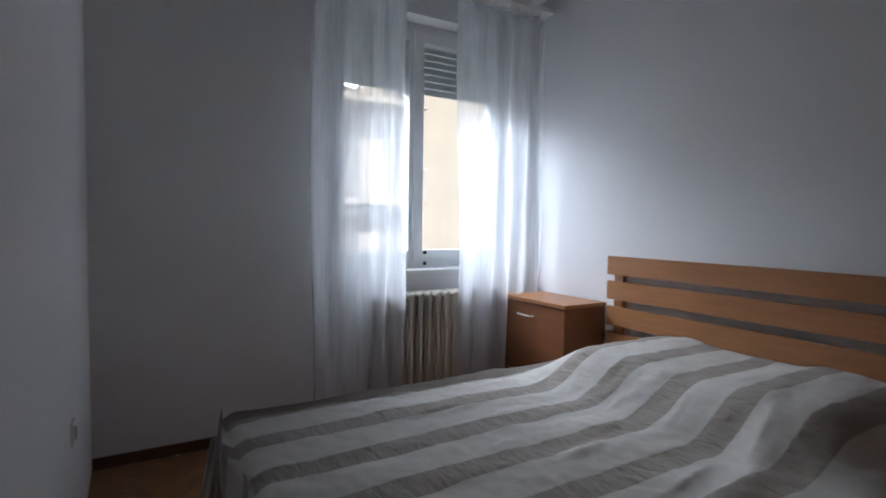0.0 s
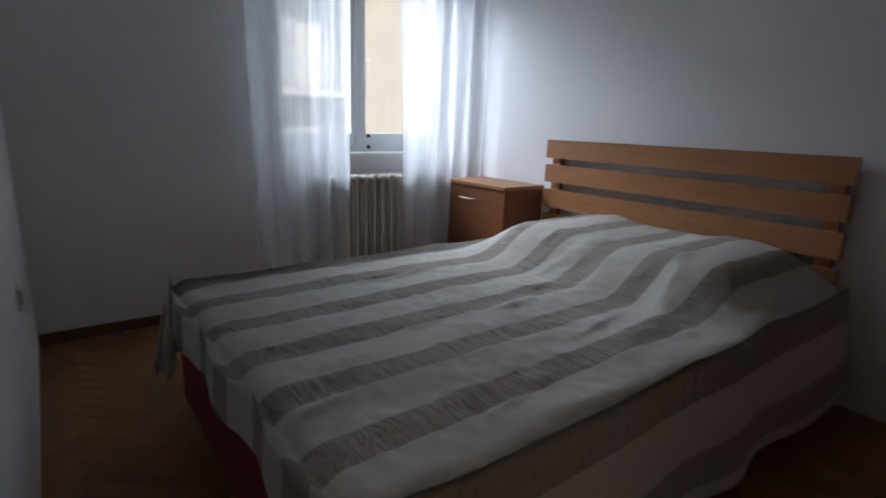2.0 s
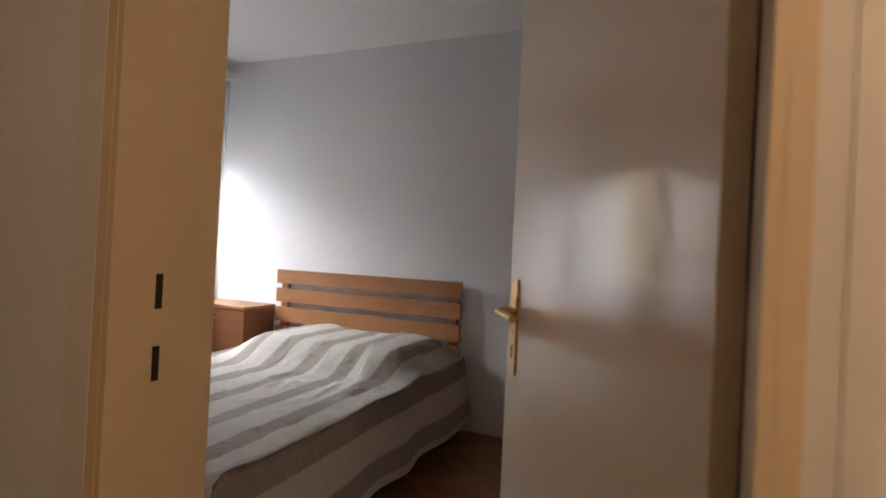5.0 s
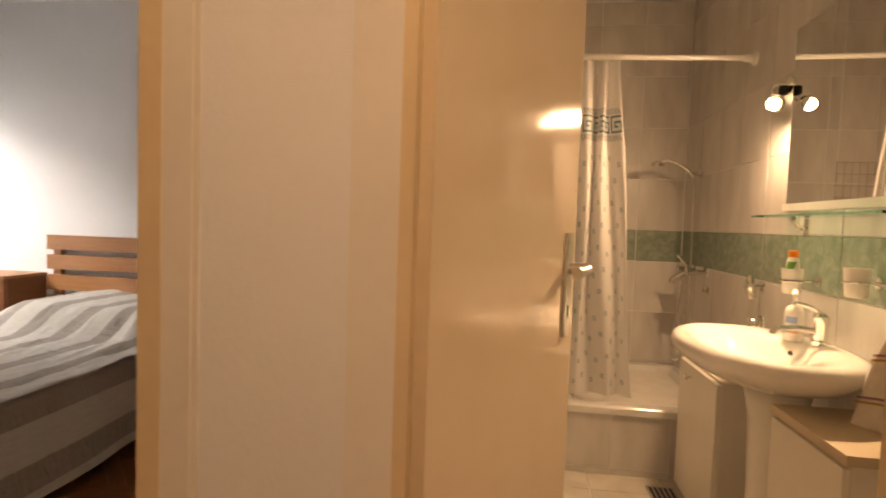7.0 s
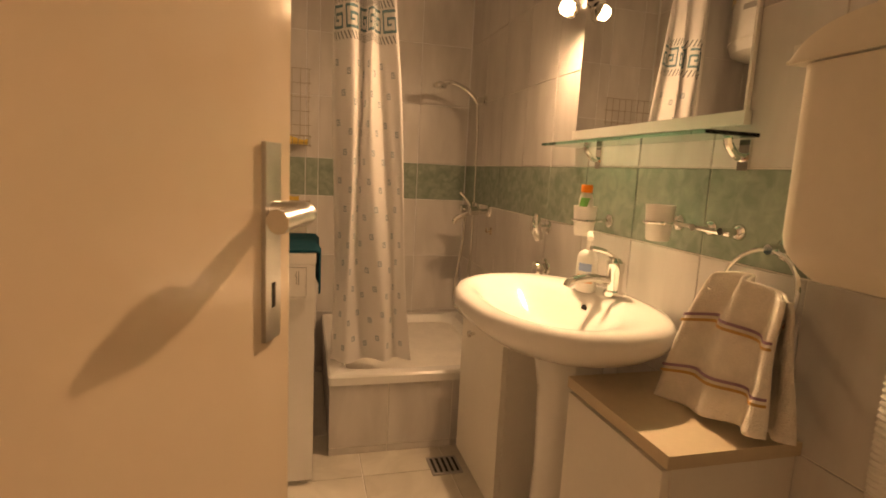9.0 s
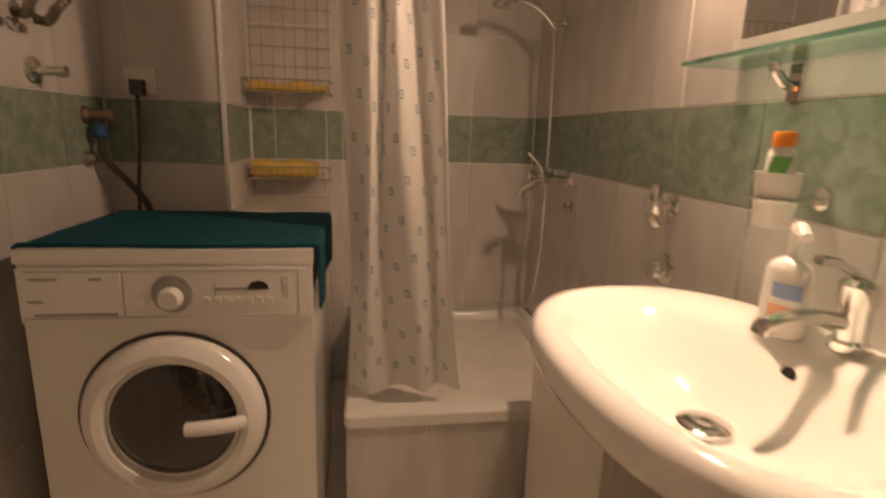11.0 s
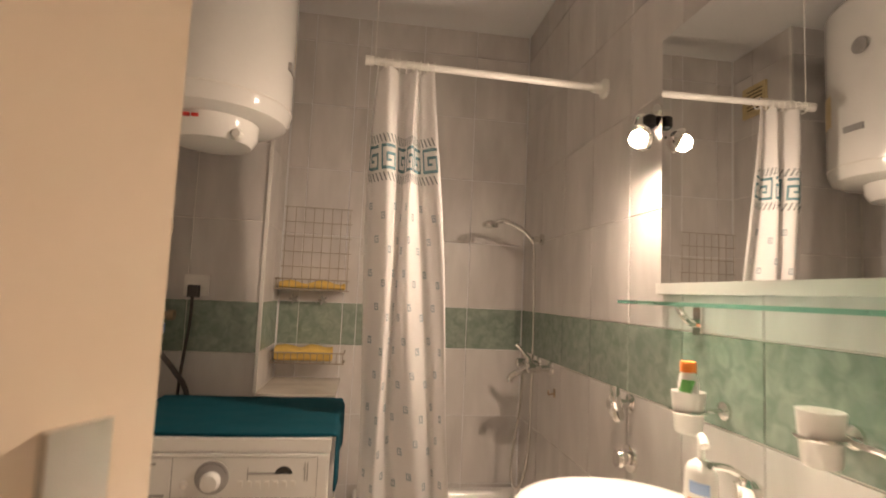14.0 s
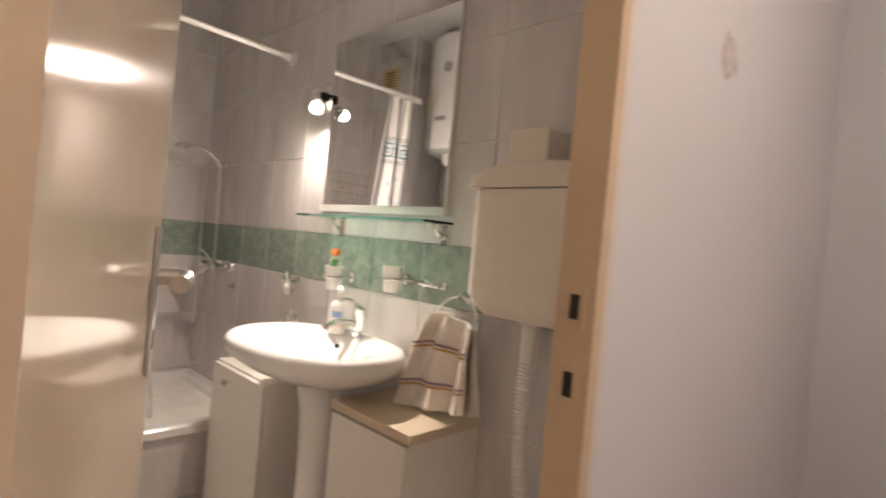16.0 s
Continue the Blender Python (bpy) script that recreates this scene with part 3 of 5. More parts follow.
def puff(x, y):
    """Height of the pillows under the cloth."""
    s = max(0.0, min(1.0, (x - 1.66) / 0.32))
    s = s * s * (3 - 2 * s)
    e = max(0.0, min(1.0, (2.20 - y) / 0.30)) * max(0.0, min(1.0, (y - 0.69) / 0.32))
    e = e * e * (3 - 2 * e)
    two = 0.92 + 0.08 * math.cos((y - 1.12) * math.tau / 0.68)
    return 0.145 * s * e * two


crease_rng = random.Random(11)
CREASES = [(crease_rng.uniform(0.5, 2.0), crease_rng.uniform(0.85, 2.05), crease_rng.uniform(0.008, 0.016), crease_rng.uniform(0.05, 0.14), crease_rng.uniform(0.002, 0.006)) for _ in range(46)]


def cloth(s, t):
    """s: from the near side's hem over the top to the far side's hem; t: from the head to the hanging foot end."""
    drop0, drop1, width = 0.36, 0.24, BY1 - BY0 + 0.05
    total = drop0 + width + drop1
    a = s * total
    r = 0.05
    n1 = noise.noise(Vector((a * 3.1, t * 7, 1)))
    length, foot = BX1 - BX0 + 0.03, 0.13
    b = t * (length + foot)
    x = BX1 + 0.02 - min(b, length)
    z = TOPZ
    if a < drop0:
        y, z = BY0 - 0.025, TOPZ - (drop0 - a)
        k = (drop0 - a) / drop0
        y -= 0.06 * k + 0.018 * k * math.sin(x * 9 + 1.3 * math.sin(x * 4))
    elif a > drop0 + width:
        k = (a - drop0 - width) / drop1
        y, z = BY1 + 0.025 + 0.04 * k + 0.02 * k * math.sin(x * 11), TOPZ - (a - drop0 - width)
    else:
        y = BY0 - 0.025 + (a - drop0)
        edge = min(y - BY0 + 0.025, BY1 + 0.025 - y)
        if edge < 0.06:
            z -= 0.035 * (1 - edge / 0.06) ** 2
    z += puff(x, y) * (1 if a > drop0 else max(0.0, (a / drop0)) ** 0.5)
    over = b - length
    if over > 0:
        x -= 0.015 + 0.05 * over + 0.012 * math.sin(y * 14)
        z -= over * (1.0 if drop0 <= a <= drop0 + width else 0.75)
    elif length - b < 0.06:
        z -= 0.03 * (1 - (length - b) / 0.06) ** 2
    if drop0 < a < drop0 + width:
        fold = noise.noise(Vector((x * 2.3 + y * 1.1, y * 5.5, 3.0)))
        z += 0.010 * fold + 0.006 * noise.noise(Vector((x * 9, y * 13, 7.0))) + 0.003 * noise.noise(Vector((x * 26, y * 22, 2.0)))
        d = (y - 0.93 - 0.35 * (x - 1.4)) / 0.05
        z += 0.016 * math.exp(-d * d) * max(0, 1 - abs(x - 1.75) / 0.6)
        d = (y - 1.36 - 0.16 * (x - 1.35)) / 0.022
        z += 0.013 * math.exp(-d * d) * max(0, 1 - abs(x - 1.35) / 0.16)
        for cx, cy, w, ln, hgt in CREASES:
            d = (y - cy - 0.18 * (x - cx)) / w
            z += hgt * math.exp(-d * d) * max(0.0, 1 - ((x - cx) / ln) ** 2)
    return (x, y + 0.006 * n1, max(z, 0.03))


bm = sheet(230, 200, cloth, uv=lambda s, t: (t * 2.2, s * 2.03 - 0.037 + 0.004 * math.sin(t * 9)), thick=-0.004)
part("cloth", bm, SPREAD, spread, smooth="all")


def tail(s_, t_):
    """Gathered corner of the cloth hanging at the foot end."""
    a = s_ * math.tau
    r = (0.014 + 0.022 * t_) * (1 + 0.30 * math.sin(3 * a + 2 * t_) + 0.14 * math.sin(7 * a))
    if t_ > 0.98:
        r *= 0.6
    return (BX0 - 0.020 - 0.035 * t_ + r * math.cos(a), BY1 + 0.055 + 0.02 * t_ + r * math.sin(a), 0.40 - 0.27 * t_ + 0.03 * math.sin(2 * a) * t_)


part("corner_tail", sheet(40, 16, tail, uv=lambda s_, t_: (0.4 * t_, 0.5 * s_)), SPREAD, spread, "gathered hanging corner", smooth="all")

# ---- chest of drawers ----
ns = thing("chest_of_drawers", (2.42, 2.74, 0), "cherry brown chest of drawers in the corner by the window", "chest of drawers")
NX0, NX1, NY0, NY1, NZ = 2.262, 2.585, 2.385, 3.045, 0.718
part("carcass", box(NX0 + 0.02, NX1, NY0, NY1, 0.0, NZ - 0.021), CHERRY, ns, bevel=0.002)
# Paler veneer on the top stands in for the light it reflects.
part("top", box(NX0 - 0.012, NX1, NY0 - 0.008, NY1 + 0.008, NZ - 0.02, NZ), BEECH, ns, "wooden top, paler tone put in for reflected light", bevel=0.003)
for z0, z1 in ((0.045, 0.250), (0.256, 0.690)):
    d = part("drawer_front", box(NX0, NX0 + 0.019, NY0 + 0.004, NY1 - 0.004, z0, z1), CHERRY, ns, bevel=0.003)
    zc = z1 - 0.075
    h = tube(curve([(NX0, 2.655, zc), (NX0 - 0.022, 2.662, zc), (NX0 - 0.024, 2.72, zc), (NX0 - 0.022, 2.778, zc), (NX0, 2.785, zc)], 4), 0.005, 8)
    part("handle", h, STEEL, d, "steel bow handle", smooth=True)

# ---- wardrobe ----
wr = thing("wardrobe", (1.30, 0.028, 0), "tall brown laminate wardrobe with steel bar handles behind the door", "wardrobe", rz=5.4, local=True)
WL, WD, WH = 1.28, 0.42, 2.30
part("side_panel", box(0, 0.02, -WD, -0.02, 0, WH), WARD, wr, "dark brown side panel", bevel=0.002)
part("side_panel", box(WL - 0.02, WL, -WD, -0.02, 0, WH), WARD, wr, bevel=0.002)
part("back_panel", box(0.02, WL - 0.02, -WD, -WD + 0.01, 0, WH), WARD, wr)
part("top_panel", box(0.02, WL - 0.02, -WD + 0.01, -0.02, WH - 0.02, WH), WARD, wr)
part("plinth", box(0.02, WL - 0.02, -0.06, -0.04, 0, 0.08), WARD, wr)
for i, (a, b) in enumerate(((0.002, 0.638), (0.642, WL - 0.002))):
    d = part("door", box(a, b, -0.018, 0, 0.72, WH - 0.002), WARD, wr, bevel=0.002)
    hx = a + 0.26 if i == 0 else a + 0.30
    bm = tube([(hx, 0.034, 1.29), (hx, 0.034, 1.48)], 0.006, 8)
    for z in (1.32, 1.45):
        tube([(hx, 0, z), (hx, 0.034, z)], 0.004, 6, bm)
    part("bar_handle", bm, STEEL, d, "steel bar handle", smooth=True)
    for j in range(3):
        z0 = 0.085 + j * 0.211
        d = part("drawer_front", box(a, b, -0.018, 0, z0, z0 + 0.206), WARD, wr, bevel=0.002)
        c = (a + b) / 2 + 0.1
        bm = tube([(c - 0.075, 0.030, z0 + 0.12), (c + 0.075, 0.030, z0 + 0.12)], 0.006, 8)
        for q in (-0.06, 0.06):
            tube([(c + q, 0, z0 + 0.12), (c + q, 0.03, z0 + 0.12)], 0.004, 6, bm)
        part("bar_handle", bm, STEEL, d, "steel bar handle", smooth=True)
hook = thing("wall_socket", (0.0, 2.2, 0.50), "small white socket low on the bedroom wall", "socket")
part("plate", box(0.001, 0.009, 2.165, 2.235, 0.465, 0.535), PLASTIC, hook, bevel=0.003)
part("socket_ring", lathe([(0.024, 0.009), (0.024, 0.013), (0.018, 0.013), (0.018, 0.010)], (0.0, 2.2, 0.50), 16, axis="x"), GREYP, hook, smooth=True)

# ---- assumed hall lamp, out of view ----
hl = thing("assumed_hall_lamp", (-1.45, -1.35, 2.02), "assumed round opal glass wall lamp, out of view in the hall, lit", "lamp")
part("wall_plate", lathe([(0.06, 0.0), (0.06, 0.012), (0.03, 0.02)], (-1.45, -1.35, 2.02), 20, axis="x"), STEEL, hl, smooth=True)
part("globe", lathe([(0.03, 0.021), (0.075, 0.03), (0.085, 0.06), (0.078, 0.095), (0.05, 0.118), (0.01, 0.126)], (-1.45, -1.35, 2.02), 24, axis="x"), GLOBE, hl, smooth="all")

mark_rng = random.Random(3)
bm = bmesh.new()
rim = [bm.verts.new((-WT - 0.0006, -1.955 + 0.050 * (0.75 + 0.5 * mark_rng.random()) * math.cos(k * math.tau / 18), 1.590 + 0.042 * (0.7 + 0.6 * mark_rng.random()) * math.sin(k * math.tau / 18))) for k in range(18)]
bm.faces.new(rim)
tagged(part("wall_stain", bm, SMUDGE), "grey-brown rubbed patch on the hall wall paint", "stain", kind="structure")

# ---- street outside the window ----
ground = tagged(part("ground", box(-300, 300, 3.6, 600, -9.2, -9.0), ASPHALT), "grey asphalt street far below the window", "ground", kind="structure")
house = thing("apartment_building", (3.5, 16.0, -9.0), "beige apartment block with balconies across the street", "building")
part("wall", box(-14, 22, 16, 24, -9, 14), FACADE, house)
part("roof", box(-14.4, 22.4, 15.6, 24.4, 14, 14.4), CONCRETE, house)
def far_window(x, z0, wide, high):
    w = part("window", box(x, x + wide, 15.95, 15.999, z0, z0 + high), BROWNW, house)
    for k in range(2):
        part("pane", box(x + 0.07 + k * wide / 2, x - 0.05 + (k + 1) * wide / 2, 15.93, 15.949, z0 + 0.1, z0 + high - 0.1), FARPANE, w)


def far_balcony(x, z):
    b = part("balcony", box(x, x + 3.3, 14.7, 15.94, z - 0.18, z), FACADE, house)
    bm = bmesh.new()
    for j in range(17):
        xx = x + 0.05 + j * 0.198
        box(xx, xx + 0.03, 14.72, 14.75, z, z + 0.93, bm)
    box(x, x + 3.3, 14.70, 14.76, z + 0.93, z + 0.99, bm)
    part("railing", bm, WINPAINT, b)


for fl in range(-3, 4):
    z = 1.9 + fl * 3.0
    for x in (-9.6, 0.0, 4.95):
        far_balcony(x, z)
        far_window(x + 0.5, z + 0.05, 1.0, 2.4)
        far_window(x + 2.35, z + 0.05, 1.0, 2.4)
    for x in (-5.0, -2.6, 14.0, 17.5):
        far_window(x, z + 0.9, 1.2, 1.5)

# ---- bathroom built-ins ----
SX, SY, LY, LZ = 2.20, -0.89, -1.19, 0.822
shaft = structure("wall_shaft", box(SX, XE, SY, YP, 0, 2.585), GROUT, "tiled pipe shaft beside the niche")
ledge = structure("wall_niche_ledge", box(SX, XE, LY, SY - 0.001, 0, LZ), GROUT, "tiled half-height box with a ledge under the niche")
tray = thing("shower_tray", (2.14, -1.66, 0), "deep white shower tray behind a tiled front", "shower tray")
TX0, TY0, TY1, TZ = 1.695, YS + 0.010, -1.285, 0.335
part("plinth", box(TX0 + 0.012, XE - 0.012, TY0, TY1 - 0.012, 0, 0.295), GROUT, tray)
bm = bmesh.new()


def ring(x0, x1, y0, y1, z, r, n=6):
    out = []
    for cx, cy, a0 in ((x1 - r, y1 - r, 0), (x0 + r, y1 - r, 90), (x0 + r, y0 + r, 180), (x1 - r, y0 + r, 270)):
        for k in range(n):
            a = radians(a0 + 90 * k / (n - 1))
            out.append(bm.verts.new((cx + r * math.cos(a), cy + r * math.sin(a), z)))
    return out


X1 = XE - 0.010
loops = [ring(TX0, X1, TY0, TY1, 0.296, 0.02), ring(TX0, X1, TY0, TY1, TZ - 0.008, 0.02), ring(TX0 + 0.008, X1 - 0.004, TY0 + 0.004, TY1 - 0.008, TZ, 0.02),
         ring(TX0 + 0.06, X1 - 0.05, TY0 + 0.05, TY1 - 0.06, TZ, 0.07), ring(TX0 + 0.075, X1 - 0.065, TY0 + 0.065, TY1 - 0.075, TZ - 0.015, 0.07),
         ring(TX0 + 0.11, X1 - 0.10, TY0 + 0.10, TY1 - 0.11, 0.14, 0.09), ring(TX0 + 0.16, X1 - 0.15, TY0 + 0.15, TY1 - 0.16, 0.12, 0.08)]
for a, b in zip(loops, loops[1:]):
    for k in range(len(a)):
        bm.faces.new((a[k], a[(k + 1) % len(a)], b[(k + 1) % len(a)], b[k]))
bm.faces.new(loops[-1])
part("tray", bm, ENAMEL, tray, "white enamelled tray with a rounded rim", smooth=True)
part("drain", lathe([(0.03, 0.121), (0.03, 0.125), (0.012, 0.126)], (2.15, -1.67, 0), 16), CHROME, tray, smooth=True)

# ---- basin ----
sink = thing("washbasin", (0.95, -1.84, 0), "oval white porcelain washbasin on a pedestal", "washbasin")
CX, CY, RZ = 0.95, -1.825, 0.832


def oval(rx, ry, k, n=48, dy=0.0, flat=None):
    pts = []
    for i in range(n):
        a = math.tau * i / n
        x, y = math.cos(a), math.sin(a)
        q = 1.0 / (abs(x) ** 2.3 + abs(y) ** 2.3) ** (1 / 2.3)
        px, py = rx * x * q, ry * y * q + dy
        if flat is not None:
            py = max(py, flat)
        pts.append((CX + px, CY + py, k))
    return pts


bm = bmesh.new()
FL = YS + 0.012 - CY
rows = [oval(0.10, 0.09, 0.704, dy=-0.03), oval(0.17, 0.125, 0.710, dy=-0.025), oval(0.235, 0.165, 0.726, dy=-0.015), oval(0.295, 0.210, 0.752, dy=-0.004, flat=FL),
        oval(0.334, 0.240, 0.780, flat=FL), oval(0.345, 0.248, 0.800, flat=FL), oval(0.341, 0.245, 0.817, flat=FL), oval(0.328, 0.236, 0.829, flat=FL + 0.004), oval(0.310, 0.215, RZ + 0.001, dy=0.004, flat=FL + 0.010),
        oval(0.290, 0.175, RZ - 0.001, dy=0.030), oval(0.268, 0.153, RZ - 0.008, dy=0.036), oval(0.240, 0.138, RZ - 0.022, dy=0.037), oval(0.195, 0.115, 0.782, dy=0.036), oval(0.135, 0.082, 0.748, dy=0.033), oval(0.075, 0.050, 0.727, dy=0.028), oval(0.03, 0.025, 0.721, dy=0.025)]
vs = [[bm.verts.new(p) for p in r] for r in rows]
for a, b in zip(vs, vs[1:]):
    for k in range(48):
        bm.faces.new((a[k], a[(k + 1) % 48], b[(k + 1) % 48], b[k]))
bm.faces.new(vs[0][::-1]), bm.faces.new(vs[-1])
bowl = part("bowl", bm, PORC, sink, smooth="all")
part("waste", lathe([(0.036, 0.722), (0.036, 0.731), (0.025, 0.735), (0.008, 0.733)], (CX, CY + 0.025, 0), 20), CHROME, sink, "chrome waste", smooth=True)
# Dark disc for the shade of the overflow hole.
part("overflow", lathe([(0.012, 0), (0.012, 0.004), (0.006, 0.004)], (CX, CY - 0.093, 0.797), 14, axis="y"), DARK, sink, smooth=True)
part("pedestal", lathe([(0.115, 0.0), (0.112, 0.02), (0.085, 0.10), (0.075, 0.35), (0.082, 0.58), (0.105, 0.702)], (CX, CY - 0.06, 0), 28, sy=0.95), PORC, sink, smooth="all")
tap = part("mixer_tap", lathe([(0.026, 0.833), (0.026, 0.845), (0.021, 0.85), (0.021, 0.895), (0.024, 0.90), (0.024, 0.925), (0.012, 0.935)], (CX, CY - 0.175, 0), 20), CHROME, sink, "chrome single-lever tap", smooth=True)
part("spout", tube(curve([(CX, CY - 0.165, 0.872), (CX, CY - 0.10, 0.882), (CX, CY - 0.045, 0.872), (CX, CY - 0.035, 0.858)], 5), 0.012, 10), CHROME, tap, smooth=True)
part("lever", tube(curve([(CX, CY - 0.18, 0.93), (CX - 0.01, CY - 0.13, 0.955), (CX - 0.02, CY - 0.085, 0.965)], 5), 0.007, 8), CHROME, tap, smooth=True)

# ---- mirror, shelf, lamp ----
mir = thing("mirror", (0.97, YS + 0.01, 1.27), "tall frameless wall mirror with a white bottom strip", "mirror")
part("mirror_glass", box(0.642, 1.338, YS + 0.010, YS + 0.018, 1.297, 1.955), MIRROR, mir)
part("bottom_strip", box(0.628, 1.345, YS + 0.010, YS + 0.028, 1.268, 1.296), PLASTIC, mir, "white plastic strip", bevel=0.003)
part("side_strip", box(0.635, 0.6415, YS + 0.010, YS + 0.020, 1.2965, 1.955), PLASTIC, mir, bevel=0.002)
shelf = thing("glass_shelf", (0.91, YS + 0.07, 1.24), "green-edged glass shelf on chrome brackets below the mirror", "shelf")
# Plate casts no shadow, so the lamp reaches the basin below it.
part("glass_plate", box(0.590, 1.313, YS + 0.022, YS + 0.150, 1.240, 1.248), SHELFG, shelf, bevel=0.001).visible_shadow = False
for x in (0.63, 1.19):
    b = part("bracket", tube(curve([(x, YS + 0.010, 1.200), (x, YS + 0.035, 1.205), (x, YS + 0.055, 1.225), (x, YS + 0.06, 1.239)], 4), 0.009, 8), CHROME, shelf, smooth=True)
    part("bracket_plate", box(x - 0.014, x + 0.014, YS + 0.0095, YS + 0.016, 1.175, 1.238), CHROME, b, bevel=0.002)
lampo = thing("spot_lamp", (1.36, YS + 0.01, 1.70), "chrome wall spotlight with a lit halogen bulb", "lamp")
part("wall_plate", lathe([(0.035, 0), (0.035, 0.008), (0.02, 0.016)], (1.375, YS + 0.0095, 1.755), 18, axis="y"), CHROME, lampo, smooth=True)
part("arm", tube(curve([(1.375, YS + 0.02, 1.755), (1.40, YS + 0.05, 1.765), (1.415, YS + 0.055, 1.74), (1.400, YS + 0.05, 1.715), (1.376, YS + 0.05, 1.700)], 5), 0.005, 8), CHROME, lampo, smooth=True)
part("joint", lathe([(0.010, 1.716), (0.017, 1.722), (0.017, 1.748), (0.009, 1.753)], (1.360, YS + 0.042, 0), 14), DARK, lampo, "dark swivel joint", smooth=True)
AIM = Vector((-0.26, 0.88, -0.38)).normalized()


def reflector(s_, t_):
    """Open cup behind the bulb: from its rim back to the neck."""
    a, b = s_ * math.tau, radians(101 + 72 * t_)
    u = AIM.orthogonal().normalized()
    w = AIM.cross(u)
    d = math.cos(b) * AIM + math.sin(b) * (math.cos(a) * u + math.sin(a) * w)
    return Vector(BULB_AT) + 0.036 * d


part("reflector", sheet(32, 8, reflector, thick=0.0015), CHROME, lampo, "small chrome reflector cup", smooth=True)
bm = lathe([(0.006, -0.024), (0.016, -0.019), (0.0235, -0.006), (0.0235, 0.006), (0.017, 0.018), (0.006, 0.023)], (0, 0, 0), 18)
bmesh.ops.rotate(bm, cent=(0, 0, 0), matrix=AIM.to_track_quat('Z', 'Y').to_matrix(), verts=bm.verts)
bmesh.ops.translate(bm, verts=bm.verts, vec=Vector(BULB_AT) + AIM * 0.004)
part("bulb", bm, BULB, lampo, smooth="all").visible_shadow = False

# ---- shower ----
rod = thing("shower_rail", (1.70, -1.68, 1.965), "white shower curtain rail between wall and ceiling cord", "curtain rail")
part("rail", tube([(1.70, YS + 0.010, 1.963), (1.70, -1.285, 1.975)], 0.012, 12), PLASTIC, rod, smooth=True)
part("wall_flange", lathe([(0.032, 0), (0.032, 0.012), (0.018, 0.02), (0.016, 0.05)], (1.70, YS + 0.0095, 1.963), 18, axis="y"), PLASTIC, rod, smooth=True)
part("end_cap", lathe([(0.008, 0), (0.015, 0.004), (0.016, 0.03)], (1.70, -1.284, 1.975), 14, axis="y"), PLASTIC, rod, smooth=True)
part("ceiling_cord", tube([(1.70, -1.285, 1.985), (1.70, -1.285, 2.585)], 0.0016, 6), PLASTIC, rod)
sc = thing("shower_curtain", (1.71, -1.40, 0.35), "white shower curtain with a blue key pattern, drawn aside", "shower curtain")


def drape(s, t):
    wide = 0.19 + 0.15 * t ** 1.3
    y = -1.292 - wide * s + 0.012 * math.sin(6 * t + 9 * s)
    x = 1.705 + (0.020 + 0.012 * t) * math.sin(s * 2.6 * math.tau + 0.6 + 0.5 * math.sin(3 * t)) + 0.006 * math.sin(s * 19 + 2 * t) + 0.10 * t * t
    return Vector((x, y, 1.955 - 1.60 * t))


part("cloth", sheet(90, 50, drape), CURTAIN, sc, smooth="all")


def printed(ss, tt, ds, dt, gap, slant=0.0):
    """A patch of print lying on the cloth."""
    def fn(a, b):
        u, v_ = ss + ds * a + slant * b, tt + dt * b
        p = drape(u, v_)
        q, w = drape(u + 0.004, v_) - p, drape(u, v_ + 0.004) - p
        n = q.cross(w).normalized()
        return p + n * (gap if n.x < 0 else -gap)
    return fn


def join(bm, other):
    me = bpy.data.meshes.new("tmp")
    other.to_mesh(me)
    other.free()
    bm.from_mesh(me)
    bpy.data.meshes.remove(me)


small, keys = bmesh.new(), bmesh.new()
for t0 in (0.135, 0.212):
    bands = bmesh.new()
    for i in range(26):
        join(bands, sheet(2, 3, printed(i / 27 + 0.002, t0, 0.013, 0.017, 0.0022, 0.026)))
    part("border_line", bands, PRINT2, sc, "grey hatched border line")
for i in range(6):
    s0 = 0.010 + i * 0.166
    for a, b, c, d in ((0, 0, 0.135, 0.006), (0, 0, 0.015, 0.050), (0, 0.044, 0.135, 0.006), (0.120, 0.016, 0.015, 0.034), (0.045, 0.016, 0.08, 0.006), (0.045, 0.016, 0.015, 0.019), (0.045, 0.030, 0.045, 0.005)):
        join(keys, sheet(3, 3, printed(s0 + a, 0.156 + b, c, d, 0.0022)))
rnd = random.Random(4)
for i in range(8):
    for j in range(11):
        s0, t0 = 0.05 + i * 0.12 + (0.06 if j % 2 else 0), 0.27 + j * 0.066 + (0.02 if i % 2 else 0)
        if s0 > 0.94:
            continue
        for a, b, c, d in ((0, 0, 0.036, 0.003), (0, 0, 0.007, 0.013), (0, 0.011, 0.036, 0.003), (0.029, 0.005, 0.007, 0.009), (0.013, 0.005, 0.02, 0.003)):
            join(small, sheet(1, 1, printed(s0 + a, t0 + b, c, d, 0.002)))
part("key_pattern", keys, PRINT, sc, "blue-green key pattern band")
tagged(part("small_print", small, PRINT3, sc, "scattered small key motifs"), kind="stuff")
for i in range(9):
    y = -1.295 - 0.18 * i / 8
    part("curtain_ring", tube([(1.70 + 0.02 * math.cos(a), y, 1.968 + 0.02 * math.sin(a)) for a in [k * math.tau / 12 for k in range(12)]], 0.002, 5, closed=True), PLASTIC, sc)

hs = thing("hand_shower", (2.31, YS + 0.01, 1.50), "chrome hand shower in its wall holder with hose", "shower")
